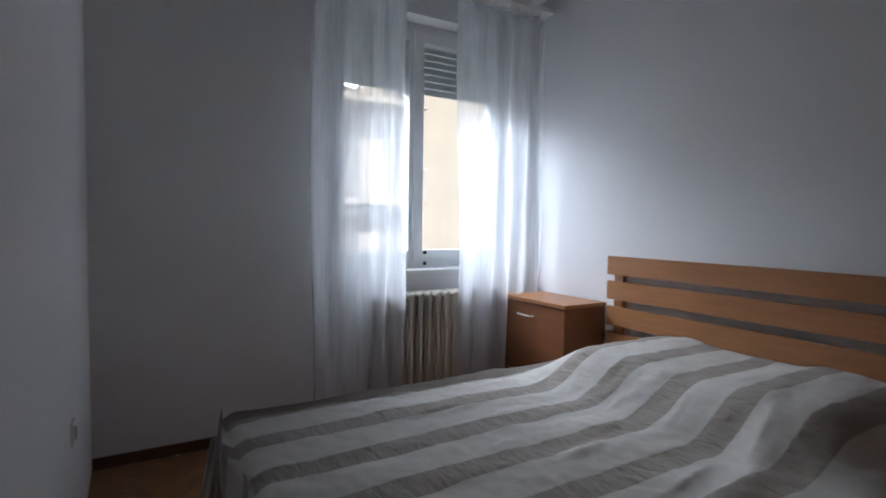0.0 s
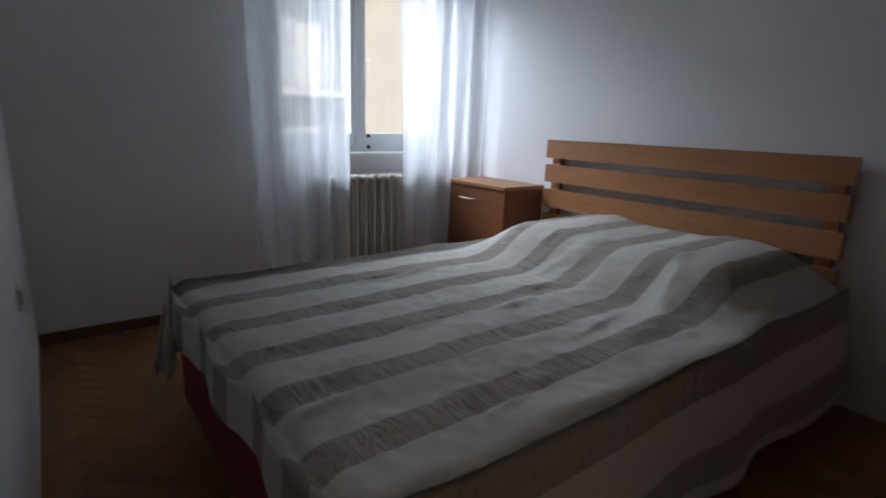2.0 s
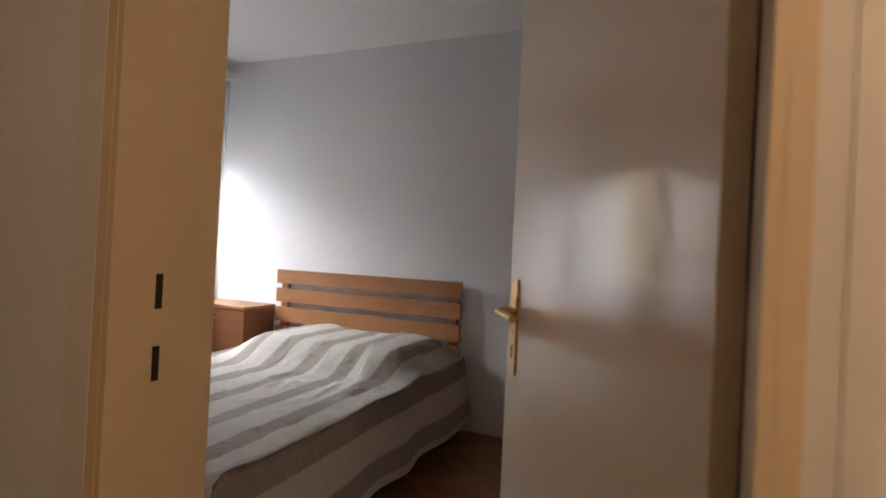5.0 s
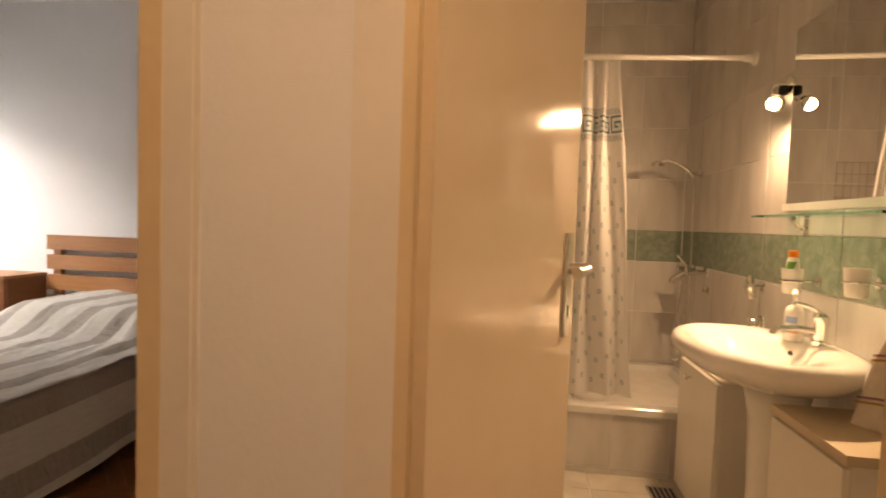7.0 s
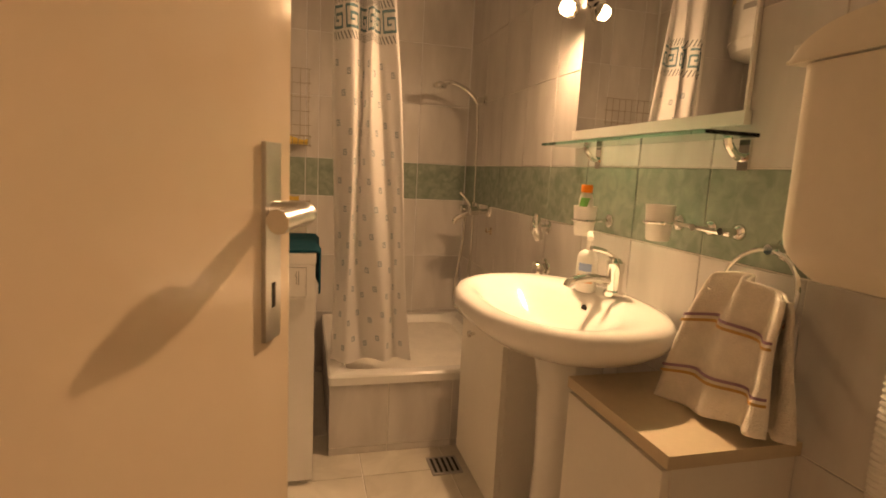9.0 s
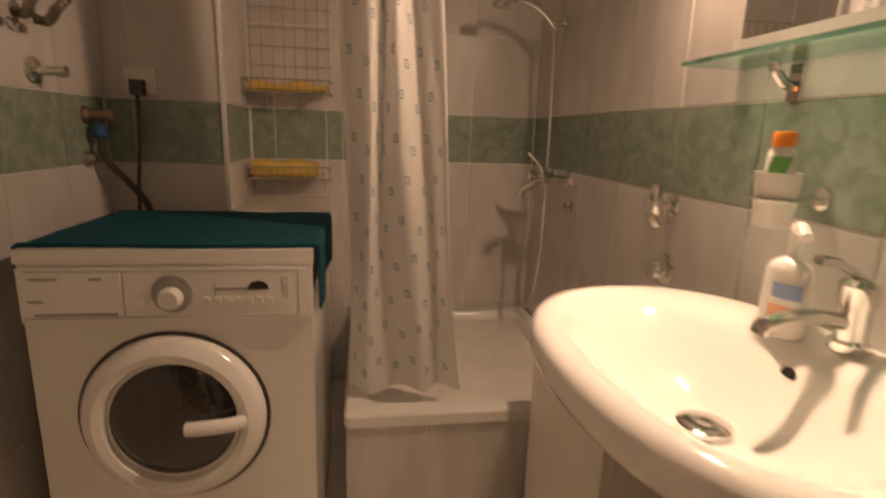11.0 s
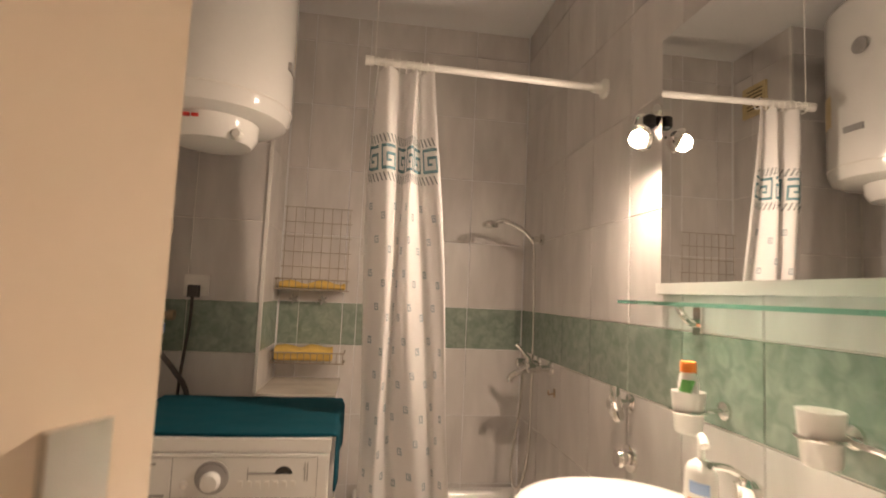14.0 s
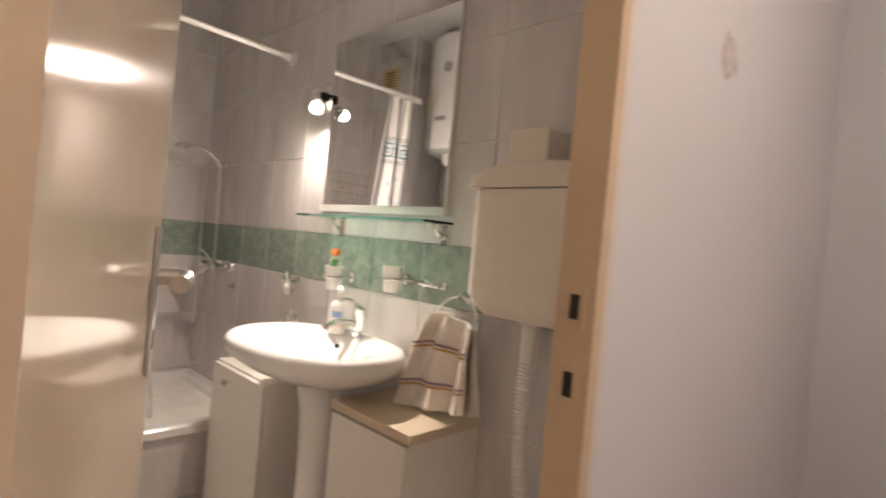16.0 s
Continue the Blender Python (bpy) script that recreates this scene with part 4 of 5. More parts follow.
part("holder", lathe([(0.026, 0), (0.026, 0.01), (0.014, 0.016), (0.014, 0.045)], (2.31, YS + 0.0095, 1.505), 16, axis="y"), CHROME, hs, smooth=True)
part("handset", tube(curve([(2.31, YS + 0.05, 1.49), (2.305, YS + 0.11, 1.545), (2.30, YS + 0.19, 1.575), (2.30, YS + 0.235, 1.568)], 5), 0.011, 10), CHROME, hs, smooth=True)
part("shower_head", lathe([(0.012, 0.02), (0.034, 0.006), (0.036, -0.006), (0.030, -0.012)], (2.30, YS + 0.255, 1.555), 18), CHROME, hs, smooth=True)
part("hose", tube(curve([(2.31, YS + 0.05, 1.485), (2.305, YS + 0.045, 1.30), (2.295, YS + 0.045, 0.95), (2.27, YS + 0.06, 0.62), (2.26, YS + 0.09, 0.47), (2.28, YS + 0.12, 0.45), (2.30, YS + 0.125, 0.55), (2.29, YS + 0.10, 0.75), (2.25, YS + 0.10, 0.925)], 8), 0.006, 8), CHROME, hs, "grey metal hose", smooth=True)
mx = thing("shower_mixer", (2.24, YS + 0.01, 0.96), "chrome two-handle shower mixer on the wall", "tap")
part("body", tube(curve([(2.14, YS + 0.07, 0.958), (2.20, YS + 0.078, 0.950), (2.26, YS + 0.078, 0.950), (2.33, YS + 0.07, 0.958)], 5), 0.017, 12), CHROME, mx, smooth=True)
for x in (2.155, 2.315):
    part("inlet", tube([(x, YS + 0.0095, 0.958), (x, YS + 0.017, 0.958), (x, YS + 0.020, 0.958), (x, YS + 0.07, 0.958)], 0.016, 14, radii=[0.030, 0.028, 0.014, 0.012]), CHROME, mx, smooth=True)
    part("handle", tube([(x, YS + 0.075, 0.958), (x, YS + 0.082, 0.958), (x, YS + 0.108, 0.958), (x, YS + 0.113, 0.958)], 0.017, 10, radii=[0.012, 0.019, 0.021, 0.015]), CHROME, mx, smooth=True)
part("spout", tube(curve([(2.235, YS + 0.085, 0.945), (2.24, YS + 0.13, 0.925), (2.25, YS + 0.155, 0.905), (2.25, YS + 0.158, 0.885)], 4), 0.013, 10), CHROME, mx, smooth=True)
part("diverter", tube([(2.235, YS + 0.08, 0.955), (2.235, YS + 0.085, 0.99), (2.24, YS + 0.11, 1.02), (2.245, YS + 0.135, 1.045)], 0.010, 10, radii=[0.013, 0.012, 0.008, 0.010]), CHROME, mx, smooth=True)
e = thing("wall_hook", (2.11, YS + 0.01, 0.865), "small dark hook under the shower mixer", "hook")
part("hook_plate", box(2.104, 2.118, YS + 0.0095, YS + 0.014, 0.85, 0.885), DULL, e, bevel=0.002)
part("hook_arm", tube(curve([(2.111, YS + 0.014, 0.868), (2.111, YS + 0.034, 0.862), (2.111, YS + 0.036, 0.880)], 4), 0.004, 6), DULL, e, smooth=True)
for nm, x, z, r, lab, out in (("stop_valve", 1.50, 0.955, 0.02, "chrome stop valve with lever on the tiled wall", 0.055), ("wall_escutcheon", 1.50, 0.802, 0.030, "round chrome wall knob low on the tiles", 0.03)):
    e = thing(nm, (x, YS + 0.01, z), lab, "valve")
    part("rosette", lathe([(r * 1.3, 0), (r * 1.25, 0.006), (r * 0.7, 0.012)], (x, YS + 0.0095, z), 18, axis="y"), CHROME, e, smooth=True)
    part("stem", lathe([(r * 0.6, 0.012), (r * 0.6, out), (r * 0.9, out + 0.003), (r * 0.8, out + 0.014)], (x, YS + 0.0095, z), 14, axis="y"), CHROME, e, smooth=True)
    if out > 0.05:
        part("lever", tube([(x, YS + out - 0.01, z - 0.045), (x, YS + out, z - 0.02), (x - 0.002, YS + out + 0.006, z + 0.015), (x - 0.004, YS + out + 0.006, z + 0.05)], 0.008, 12, radii=[0.016, 0.022, 0.019, 0.010]), CHROME, e, smooth=True)
        part("side_cap", lathe([(0.012, 0.012), (0.015, 0.02), (0.013, 0.035)], (x + 0.075, YS - 0.002, z - 0.012), 12, axis="y"), CHROME, e, smooth=True)

# ---- cupboards ----
cab = thing("low_cabinet", (1.43, -1.93, 0), "low white cupboard between shower tray and washbasin", "cabinet")
part("body", box(1.215, 1.655, YS + 0.010, -1.822, 0.0, 0.615), LAMI, cab, bevel=0.002)
d = part("door", box(1.218, 1.652, -1.8215, -1.803, 0.03, 0.605), LAMI, cab, bevel=0.003)
part("knob", lathe([(0.006, 0), (0.006, 0.012), (0.014, 0.018), (0.011, 0.028)], (1.50, -1.803, 0.555), 12, axis="y"), CHROME, d, smooth=True)
cab = thing("basin_cabinet", (0.585, -1.92, 0), "small white cupboard with a beige top beside the pedestal", "cabinet")
part("body", box(0.425, 0.760, YS + 0.010, -1.800, 0.0, 0.664), LAMI, cab, bevel=0.002)
part("top", box(0.415, 0.765, YS + 0.010, -1.782, 0.665, 0.690), TOPW, cab, "beige wooden top", bevel=0.004)
d = part("door", box(0.428, 0.757, -1.7995, -1.783, 0.03, 0.655), LAMI, cab, bevel=0.003)
part("knob", lathe([(0.006, 0), (0.006, 0.012), (0.014, 0.018), (0.011, 0.028)], (0.70, -1.783, 0.33), 12, axis="y"), STEEL, d, smooth=True)

# ---- washing machine ----
wm = thing("washing_machine", (1.80, -0.93, 0), "white front-loading washing machine with a round door", "washing machine")
MX0, MX1, MY0, MY1, MZ = 1.525, 2.06, -1.226, -0.632, 0.845
part("body", box(MX0, MX1, MY0, MY1, 0.02, MZ - 0.03), ENAMEL, wm, bevel=0.008)
part("top", box(MX0 - 0.006, MX1, MY0 - 0.003, MY1 + 0.003, MZ - 0.0295, MZ), ENAMEL, wm, bevel=0.010)
for x in (MX0 + 0.06, MX1 - 0.06):
    for y in (MY0 + 0.06, MY1 - 0.06):
        part("foot", tube([(x, y, 0), (x, y, 0.02)], 0.02, 10), GREYP, wm)
panel = part("control_panel", box(MX0 - 0.014, MX0 - 0.0005, MY0 + 0.004, MY1 - 0.004, 0.690, 0.808), ENAMEL, wm, "white control panel", bevel=0.005)
part("detergent_drawer", box(MX0 - 0.019, MX0 - 0.0145, -0.835, MY1 - 0.012, 0.705, 0.798), ENAMEL, panel, bevel=0.003)
part("drawer_grip", box(MX0 - 0.0205, MX0 - 0.0192, -0.825, -0.665, 0.7055, 0.712), GREYP, panel)
part("selector_button", lathe([(0.010, 0), (0.010, -0.005), (0.007, -0.006)], (MX0 - 0.0142, -0.868, 0.735), 14, axis="x"), PLASTIC, panel, smooth=True)
part("knob_ring", lathe([(0.042, 0), (0.042, -0.004), (0.036, -0.006)], (MX0 - 0.0142, -0.935, 0.752), 24, axis="x"), GREYP, panel, smooth=True)
part("programme_knob", lathe([(0.024, 0), (0.026, -0.012), (0.020, -0.026), (0.006, -0.027)], (MX0 - 0.0205, -0.935, 0.745), 20, axis="x"), ENAMEL, panel, smooth=True)
for i in range(7):
    y = -1.005 - i * 0.022
    part("button", box(MX0 - 0.018, MX0 - 0.0143, y - 0.006, y + 0.006, 0.728, 0.742), PLASTIC, panel, bevel=0.001)
bm = bmesh.new()
half = [(MX0 - 0.0162, -1.112 + 0.022 * math.cos(k * math.pi / 12), 0.760 + 0.019 * math.sin(k * math.pi / 12)) for k in range(13)]
disc = bm.faces.new([bm.verts.new(p) for p in half])
for v in bmesh.ops.extrude_face_region(bm, geom=[disc])["geom"]:
    if isinstance(v, bmesh.types.BMVert):
        v.co.x += 0.002
bmesh.ops.recalc_face_normals(bm, faces=bm.faces)
part("display", bm, DARK, panel, "dark half-moon display")
for y0, y1, z0, z1 in ((-1.196, MY1 - 0.018, 0.8005, 0.8020), (-1.1975, -1.196, 0.705, 0.802), (-0.8385, -0.8365, 0.704, 0.800), (-1.196, MY1 - 0.012, 0.6990, 0.7002)):
    part("panel_seam", box(MX0 - 0.0149, MX0 - 0.0138, y0, y1, z0, z1), GREYP, panel)
for y, h in ((-1.022, 0.034), (-1.165, 0.046), (-1.172, 0.046)):
    part("scale_mark", box(MX0 - 0.0150, MX0 - 0.0139, y - 0.0011, y + 0.0011, 0.742, 0.742 + h), GREYP, panel)
for i in range(13):
    a = radians(20 + i * 11.7)
    part("dial_mark", box(MX0 - 0.0210, MX0 - 0.0195, -0.935 + 0.036 * math.cos(a) - 0.0012, -0.935 + 0.036 * math.cos(a) + 0.0012, 0.752 + 0.036 * math.sin(a) - 0.0012, 0.752 + 0.036 * math.sin(a) + 0.0012), BLACKP, panel)
for y0, y1, z in ((-0.66, -0.715, 0.783), (-0.775, -0.80, 0.783), (-0.655, -0.685, 0.735), (-1.02, -1.10, 0.758), (-1.16, -1.162, 0.77)):
    part("label_bar", box(MX0 - 0.0198 if y0 > -0.83 else MX0 - 0.0152, MX0 - 0.0191 if y0 > -0.83 else MX0 - 0.0141, min(y0, y1), max(y0, y1), z, z + 0.006), GREYP, panel)
DY, DZ = -0.918, 0.455
dr = part("door_ring", lathe([(0.198, 0.0), (0.198, -0.012), (0.186, -0.030), (0.164, -0.040), (0.148, -0.034), (0.142, -0.018)], (MX0 - 0.0005, DY, DZ), 40, axis="x"), ENAMEL, wm, "round white door frame", smooth=True)
part("door_glass", lathe([(0.1415, -0.014), (0.124, -0.026), (0.07, -0.036), (0.004, -0.040)], (MX0 - 0.0005, DY, DZ), 36, axis="x"), SMOKE, dr, "dark bulging door glass", smooth=True)
part("door_handle", tube(curve([(MX0 - 0.034, DY - 0.155, DZ), (MX0 - 0.050, DY - 0.125, DZ), (MX0 - 0.052, DY - 0.07, DZ - 0.004), (MX0 - 0.048, DY - 0.035, DZ - 0.008)], 5), 0.017, 10, radii=None), ENAMEL, dr, smooth=True)
part("seam", lathe([(0.207, 0), (0.207, -0.0015), (0.200, -0.0015), (0.200, 0)], (MX0 - 0.0005, DY, DZ), 40, axis="x"), BLACKP, wm, smooth=True)
cl = thing("teal_cover", (1.80, -0.93, MZ), "teal cloth spread over the washing machine top", "cloth")


def cover(s, t):
    a = -0.11 + s * (0.60 + 0.26)
    y = MY1 + 0.010 - max(0, min(a, 0.614))
    z = MZ + 0.005 + 0.002 * noise.noise(Vector((s * 9, t * 7, 0)))
    if a < 0:
        z, y = z + a * (0.75 + 0.25 * t), y + 0.004 + 0.004 * math.sin(t * 9)
    if a > 0.614:
        z, y = z - (a - 0.614) * (1.1 - 0.35 * t), y - 0.006 - 0.006 * math.sin(t * 11)
    return (MX0 + 0.015 + 0.50 * t + 0.006 * math.sin(s * 8), y, z)


part("cloth", sheet(70, 40, cover, thick=0.004), TEAL, cl, smooth="all")
part("hem", tube([Vector(cover(k / 60, 0.0)) + Vector((0.002, 0, 0.003)) for k in range(61)], 0.0035, 6), TEAL, cl, "stitched front hem", smooth=True)

# ---- water heater ----
wh = thing("water_heater", (1.79, -0.785, 1.74), "white cylindrical wall-hung water heater", "water heater")
HX, HY, HR = 1.79, -0.785, 0.235
part("tank", lathe([(0.10, 1.740), (0.19, 1.745), (0.222, 1.760), (HR, 1.790), (HR, 1.90), (HR + 0.001, 2.44), (0.215, 2.475), (0.16, 2.50)], (HX, HY, 0), 48), ENAMEL, wh, smooth=True)
part("seam_ring", lathe([(HR + 0.0005, 1.803), (HR + 0.0025, 1.807), (HR + 0.0005, 1.811)], (HX, HY, 0), 48), PLASTIC, wh, smooth=True)
cap = part("bottom_cap", lathe([(0.05, 1.668), (0.115, 1.675), (0.132, 1.700), (0.135, 1.7445)], (HX - 0.03, HY - 0.01, 0), 36), ENAMEL, wh, smooth=True)
part("thermostat_knob", lathe([(0.016, 0.02), (0.016, -0.006), (0.011, -0.012)], (HX - 0.125, HY - 0.105, 1.690), 16, axis="x"), PLASTIC, cap, smooth=True)
part("gauge", lathe([(0.032, 0), (0.032, -0.006), (0.026, -0.007)], (HX - 0.06, HY - HR - 0.002, 2.25), 20, axis="y"), GREYP, wh, smooth=True)
part("badge", box(HX - 0.06, HX + 0.02, HY - HR - 0.0025, HY - HR + 0.012, 1.93, 1.955), GREYP, wh)
for i in range(3):
    part("red_mark", box(HX - 0.03 - 0.138 - 0.001, HX - 0.03 - 0.128, HY + 0.045 - i * 0.025, HY + 0.064 - i * 0.025, 1.722, 1.731), RED, wh)
part("yellow_label", sheet(8, 2, lambda s_, t_: (HX + (HR + 0.002) * math.cos(radians(-68 + 26 * s_)), HY + (HR + 0.002) * math.sin(radians(-68 + 26 * s_)), 1.98 + 0.13 * t_), thick=0.001), YELLOWED, wh, "yellow sticker", smooth=True)
for z in (1.95, 2.36):
    part("wall_bracket", box(HX - 0.20, HX + 0.20, HY + HR - 0.05, YP - 0.009, z, z + 0.035), ENAMEL, wh, bevel=0.003)
for i, (x, c, lab, bot) in enumerate(((HX - 0.125, RED, "red pipe collar", (1.717, 1.338)), (HX - 0.045, BLUE, "blue pipe collar", (1.80, 1.338)))):
    y = HY + 0.13
    part("collar", lathe([(0.02, 1.720), (0.024, 1.725), (0.024, 1.755)], (x, y, 0), 14), c, wh, lab, smooth=True)
    part("fitting", tube([(x, y, 1.655), (x, y, 1.72)], 0.012, 10), DULL, wh, smooth=True)
    bx, bz = bot
    line = curve([(x, y, 1.655), (x + 0.002, y - 0.002, 1.55), (x + 0.010, y - 0.014 - 0.014 * i, 1.455), (x + 0.010, y - 0.018 - 0.020 * i, 1.400), (x - 0.004 * i, y + 0.006 - 0.012 * i, 1.350), (bx + 0.012, YP - 0.072, 1.335), (bx, YP - 0.045, bz)], 14)
    part("hose", tube(line, 0.010, 10, radii=[0.0095 + (0.0025 if k % 2 else 0) for k in range(len(line))]), HOSE, wh, "corrugated steel hose", smooth=True)
    part("wall_rosette", lathe([(0.034, 0), (0.032, -0.008), (0.016, -0.016), (0.014, -0.045)], (bx, YP - 0.0085, bz), 18, axis="y"), CHROME, wh, smooth=True)
e = thing("wall_valve", (1.84, YP - 0.01, 1.224), "chrome stop valve on the tiles under the heater", "valve")
part("rosette", lathe([(0.034, 0), (0.032, -0.008), (0.014, -0.014)], (1.84, YP - 0.0085, 1.224), 18, axis="y"), CHROME, e, smooth=True)
part("stem", lathe([(0.012, -0.014), (0.012, -0.06), (0.015, -0.062), (0.014, -0.078)], (1.84, YP - 0.0085, 1.224), 12, axis="y"), CHROME, e, smooth=True)
e = thing("machine_tap", (2.07, YP - 0.01, 1.10), "washing machine tap with a blue collar and dark hose", "tap")
part("tap_body", lathe([(0.026, 0), (0.024, -0.008), (0.014, -0.014), (0.014, -0.06), (0.02, -0.064), (0.018, -0.085)], (2.07, YP - 0.0085, 1.125), 14, axis="y"), DULL, e, smooth=True)
part("collar", lathe([(0.014, 1.06), (0.02, 1.065), (0.02, 1.095), (0.012, 1.10)], (2.07, YP - 0.045, 0), 12), BLUE, e, smooth=True)
part("hose", tube(curve([(2.07, YP - 0.045, 1.06), (2.075, YP - 0.05, 1.0), (2.11, YP - 0.09, 0.93), (2.15, YP - 0.13, 0.84), (2.16, YP - 0.14, 0.70)], 6), 0.010, 8), BLACKP, e, smooth=True)
part("drain_stub", lathe([(0.022, 0), (0.020, -0.01), (0.013, -0.03)], (2.05, YP - 0.0085, 1.00), 12, axis="y"), STEEL, e, smooth=True)
e = thing("power_outlet", (SX - 0.01, -0.655, 1.23), "white wall outlet with a dark cable plugged in", "outlet")
part("plate", box(SX - 0.018, SX - 0.0085, -0.70, -0.61, 1.195, 1.275), PLASTIC, e, bevel=0.004)
part("plug", box(SX - 0.055, SX - 0.0185, -0.67, -0.635, 1.190, 1.235), BLACKP, e, bevel=0.008)
part("cable", tube(curve([(SX - 0.045, -0.652, 1.205), (SX - 0.035, -0.648, 1.10), (SX - 0.03, -0.635, 0.98), (SX - 0.03, -0.625, 0.86), (SX - 0.03, -0.62, 0.60)], 6), 0.006, 8), BLACKP, e, "dark cable", smooth=True)

# ---- niche rack ----
rk = thing("wire_rack", (2.55, -1.05, 0.90), "white wire bathroom rack with two shelves in the niche", "rack")
bm = bmesh.new()
for i in range(8):
    y = -0.91 - i * 0.042
    tube([(2.575, y, 1.24), (2.575, y, 1.62)], 0.0016, 5, bm)
for z in (1.62, 1.55, 1.48, 1.41, 1.34):
    tube([(2.573, -0.90, z), (2.573, -1.215, z)], 0.0018, 5, bm)
tagged(part("wire_grid", bm, WIRE, rk, smooth=True), kind="stuff")
for z in (1.235, 0.915):
    bm = bmesh.new()
    for zz in (z, z + 0.045):
        tube([(2.572, -0.90, zz), (2.44, -0.90, zz), (2.44, -1.215, zz), (2.572, -1.215, zz)], 0.003, 6, bm)
    for i in range(12):
        y = -0.905 - i * 0.0278
        tube([(2.572, y, z), (2.44, y, z), (2.44, y, z + 0.045)], 0.0018, 5, bm)
    tagged(part("wire_shelf", bm, WIRE, rk, smooth=True), kind="stuff")
for y in (-0.97, -1.10):
    bm = bmesh.new()
    for k in range(5):
        a = k * math.tau / 5
        tube([(2.555 + 0, y, 1.19), (2.555, y + 0.022 * math.cos(a), 1.19 + 0.022 * math.sin(a))], 0.005, 6, bm)
    part("flower_hook", bm, GREYP, rk, smooth=True)
for nm, z, h, y0, y1, lab in (("yellow_cloth", 0.921, 0.062, -0.915, -1.16, "folded yellow cloth on the lower wire shelf"), ("yellow_sponge", 1.241, 0.030, -0.915, -1.20, "yellow cloth lying in the upper wire shelf")):
    e = thing(nm, (2.5, (y0 + y1) / 2, z), lab, "cloth")

    def fold(s, t, z=z, h=h, y0=y0, y1=y1):
        a = t * math.tau
        y = y0 + (y1 - y0) * s
        return (2.508 + 0.055 * math.copysign(abs(math.cos(a)) ** 0.5, math.cos(a)), y, z + h / 2 + h / 2 * math.copysign(abs(math.sin(a)) ** 0.5, math.sin(a)) + (0.006 * math.sin(s * 12) + 0.006 * noise.noise(Vector((s * 6, t * 3, z)))) * (1 if math.sin(a) > 0 else 0))
    part("folds", sheet(30, 24, fold), YELLOW, e, smooth="all")

# ---- air vent ----
e = thing("air_vent", (2.42, SY - 0.01, 2.22), "square yellowed plastic air vent high on the tiled shaft", "vent")
VY = SY - 0.0085
for x0, x1, z0, z1 in ((2.34, 2.36, 2.22, 2.38), (2.48, 2.50, 2.22, 2.38), (2.3602, 2.4798, 2.22, 2.24), (2.3602, 2.4798, 2.36, 2.38)):
    part("frame", box(x0, x1, VY - 0.014, VY, z0, z1), YELLOWED, e, bevel=0.002)
# Dark sheet behind the slats for the shaded duct.
part("backing", box(2.3602, 2.4798, VY - 0.003, VY - 0.0005, 2.2402, 2.3598), DARK, e)
for i in range(6):
    part("slat", box(2.3604, 2.4796, VY - 0.011, VY - 0.0032, 2.246 + i * 0.019, 2.255 + i * 0.019), YELLOWED, e)

# ---- cistern ----
cs = thing("cistern", (0.235, YS + 0.08, 1.0), "cream plastic wall-hung toilet cistern with flush pipe", "cistern")
GX0, GX1, GY = 0.055, 0.412, -1.935


def tank(x0, x1, z0, z1, y1, r, taper, bm=None):
    bm = bm or bmesh.new()
    rows = []
    for z in [z0 + (z1 - z0) * q for q in (0, 0.02, 0.05, 0.09, 0.14, 0.2, 0.4, 0.7, 1.0)]:
        g = taper * max(0.0, 1 - (z - z0) / (0.2 * (z1 - z0))) ** 2
        ring_ = []
        for cx, cy, a0 in ((x1 - r - g, y1 - r - g, 0), (x0 + r + g, y1 - r - g, 90)):
            for j in range(6):
                a = radians(a0 + 90 * j / 5)
                ring_.append(bm.verts.new((cx + r * math.cos(a), cy + r * math.sin(a), z)))
        ring_.append(bm.verts.new((x0 + g, YS + 0.0095, z)))
        ring_.append(bm.verts.new((x1 - g, YS + 0.0095, z)))
        rows.append(ring_)
    for a, b in zip(rows, rows[1:]):
        for k in range(len(a)):
            bm.faces.new((a[k], a[(k + 1) % len(a)], b[(k + 1) % len(a)], b[k]))
    bm.faces.new(rows[0][::-1]), bm.faces.new(rows[-1])
    return bm


part("tank", tank(GX0, GX1 + 0.012, 1.000, 1.335, GY, 0.04, 0.034), AGED, cs, smooth=True)
bm = bmesh.new()
rows = []
for k in range(33):
    s = 0.5 - 0.5 * math.cos(math.pi * k / 32)
    x = GX0 - 0.008 + (GX1 - GX0 + 0.030) * s
    top = 1.348 + 0.060 * (1 - abs(2 * s - 1) ** 3.2) ** 0.55
    rows.append([bm.verts.new(p) for p in ((x, YS + 0.0095, 1.338), (x, GY + 0.006, 1.338), (x, GY + 0.006, 1.343), (x, GY - 0.004, top - 0.006), (x, GY - 0.022, top), (x, YS + 0.0095, top))])
for a, b in zip(rows, rows[1:]):
    for k in range(6):
        bm.faces.new((a[k], a[(k + 1) % 6], b[(k + 1) % 6], b[k]))
bm.faces.new(rows[0][::-1]), bm.faces.new(rows[-1])
bmesh.ops.recalc_face_normals(bm, faces=bm.faces)
part("lid", bm, AGED, cs, "curved cream lid", smooth=True)
part("flush_button", box(0.19, 0.28, YS + 0.03, YS + 0.10, 1.3835, 1.392), AGED, cs, bevel=0.003)
part("outlet_sleeve", lathe([(0.021, 0.90), (0.021, 0.99), (0.034, 0.995), (0.034, 1.004)], (0.235, YS + 0.075, 0), 18), PLASTIC, cs, smooth=True)
pts, rad_ = [], []
for i in range(110):
    z = 0.90 - i * 0.0048
    pts.append((0.235 - 0.05 * (i / 110) ** 2, YS + 0.075 + 0.01 * math.sin(i * 0.033), z))
    rad_.append(0.018 + (0.0028 if i % 2 else 0))
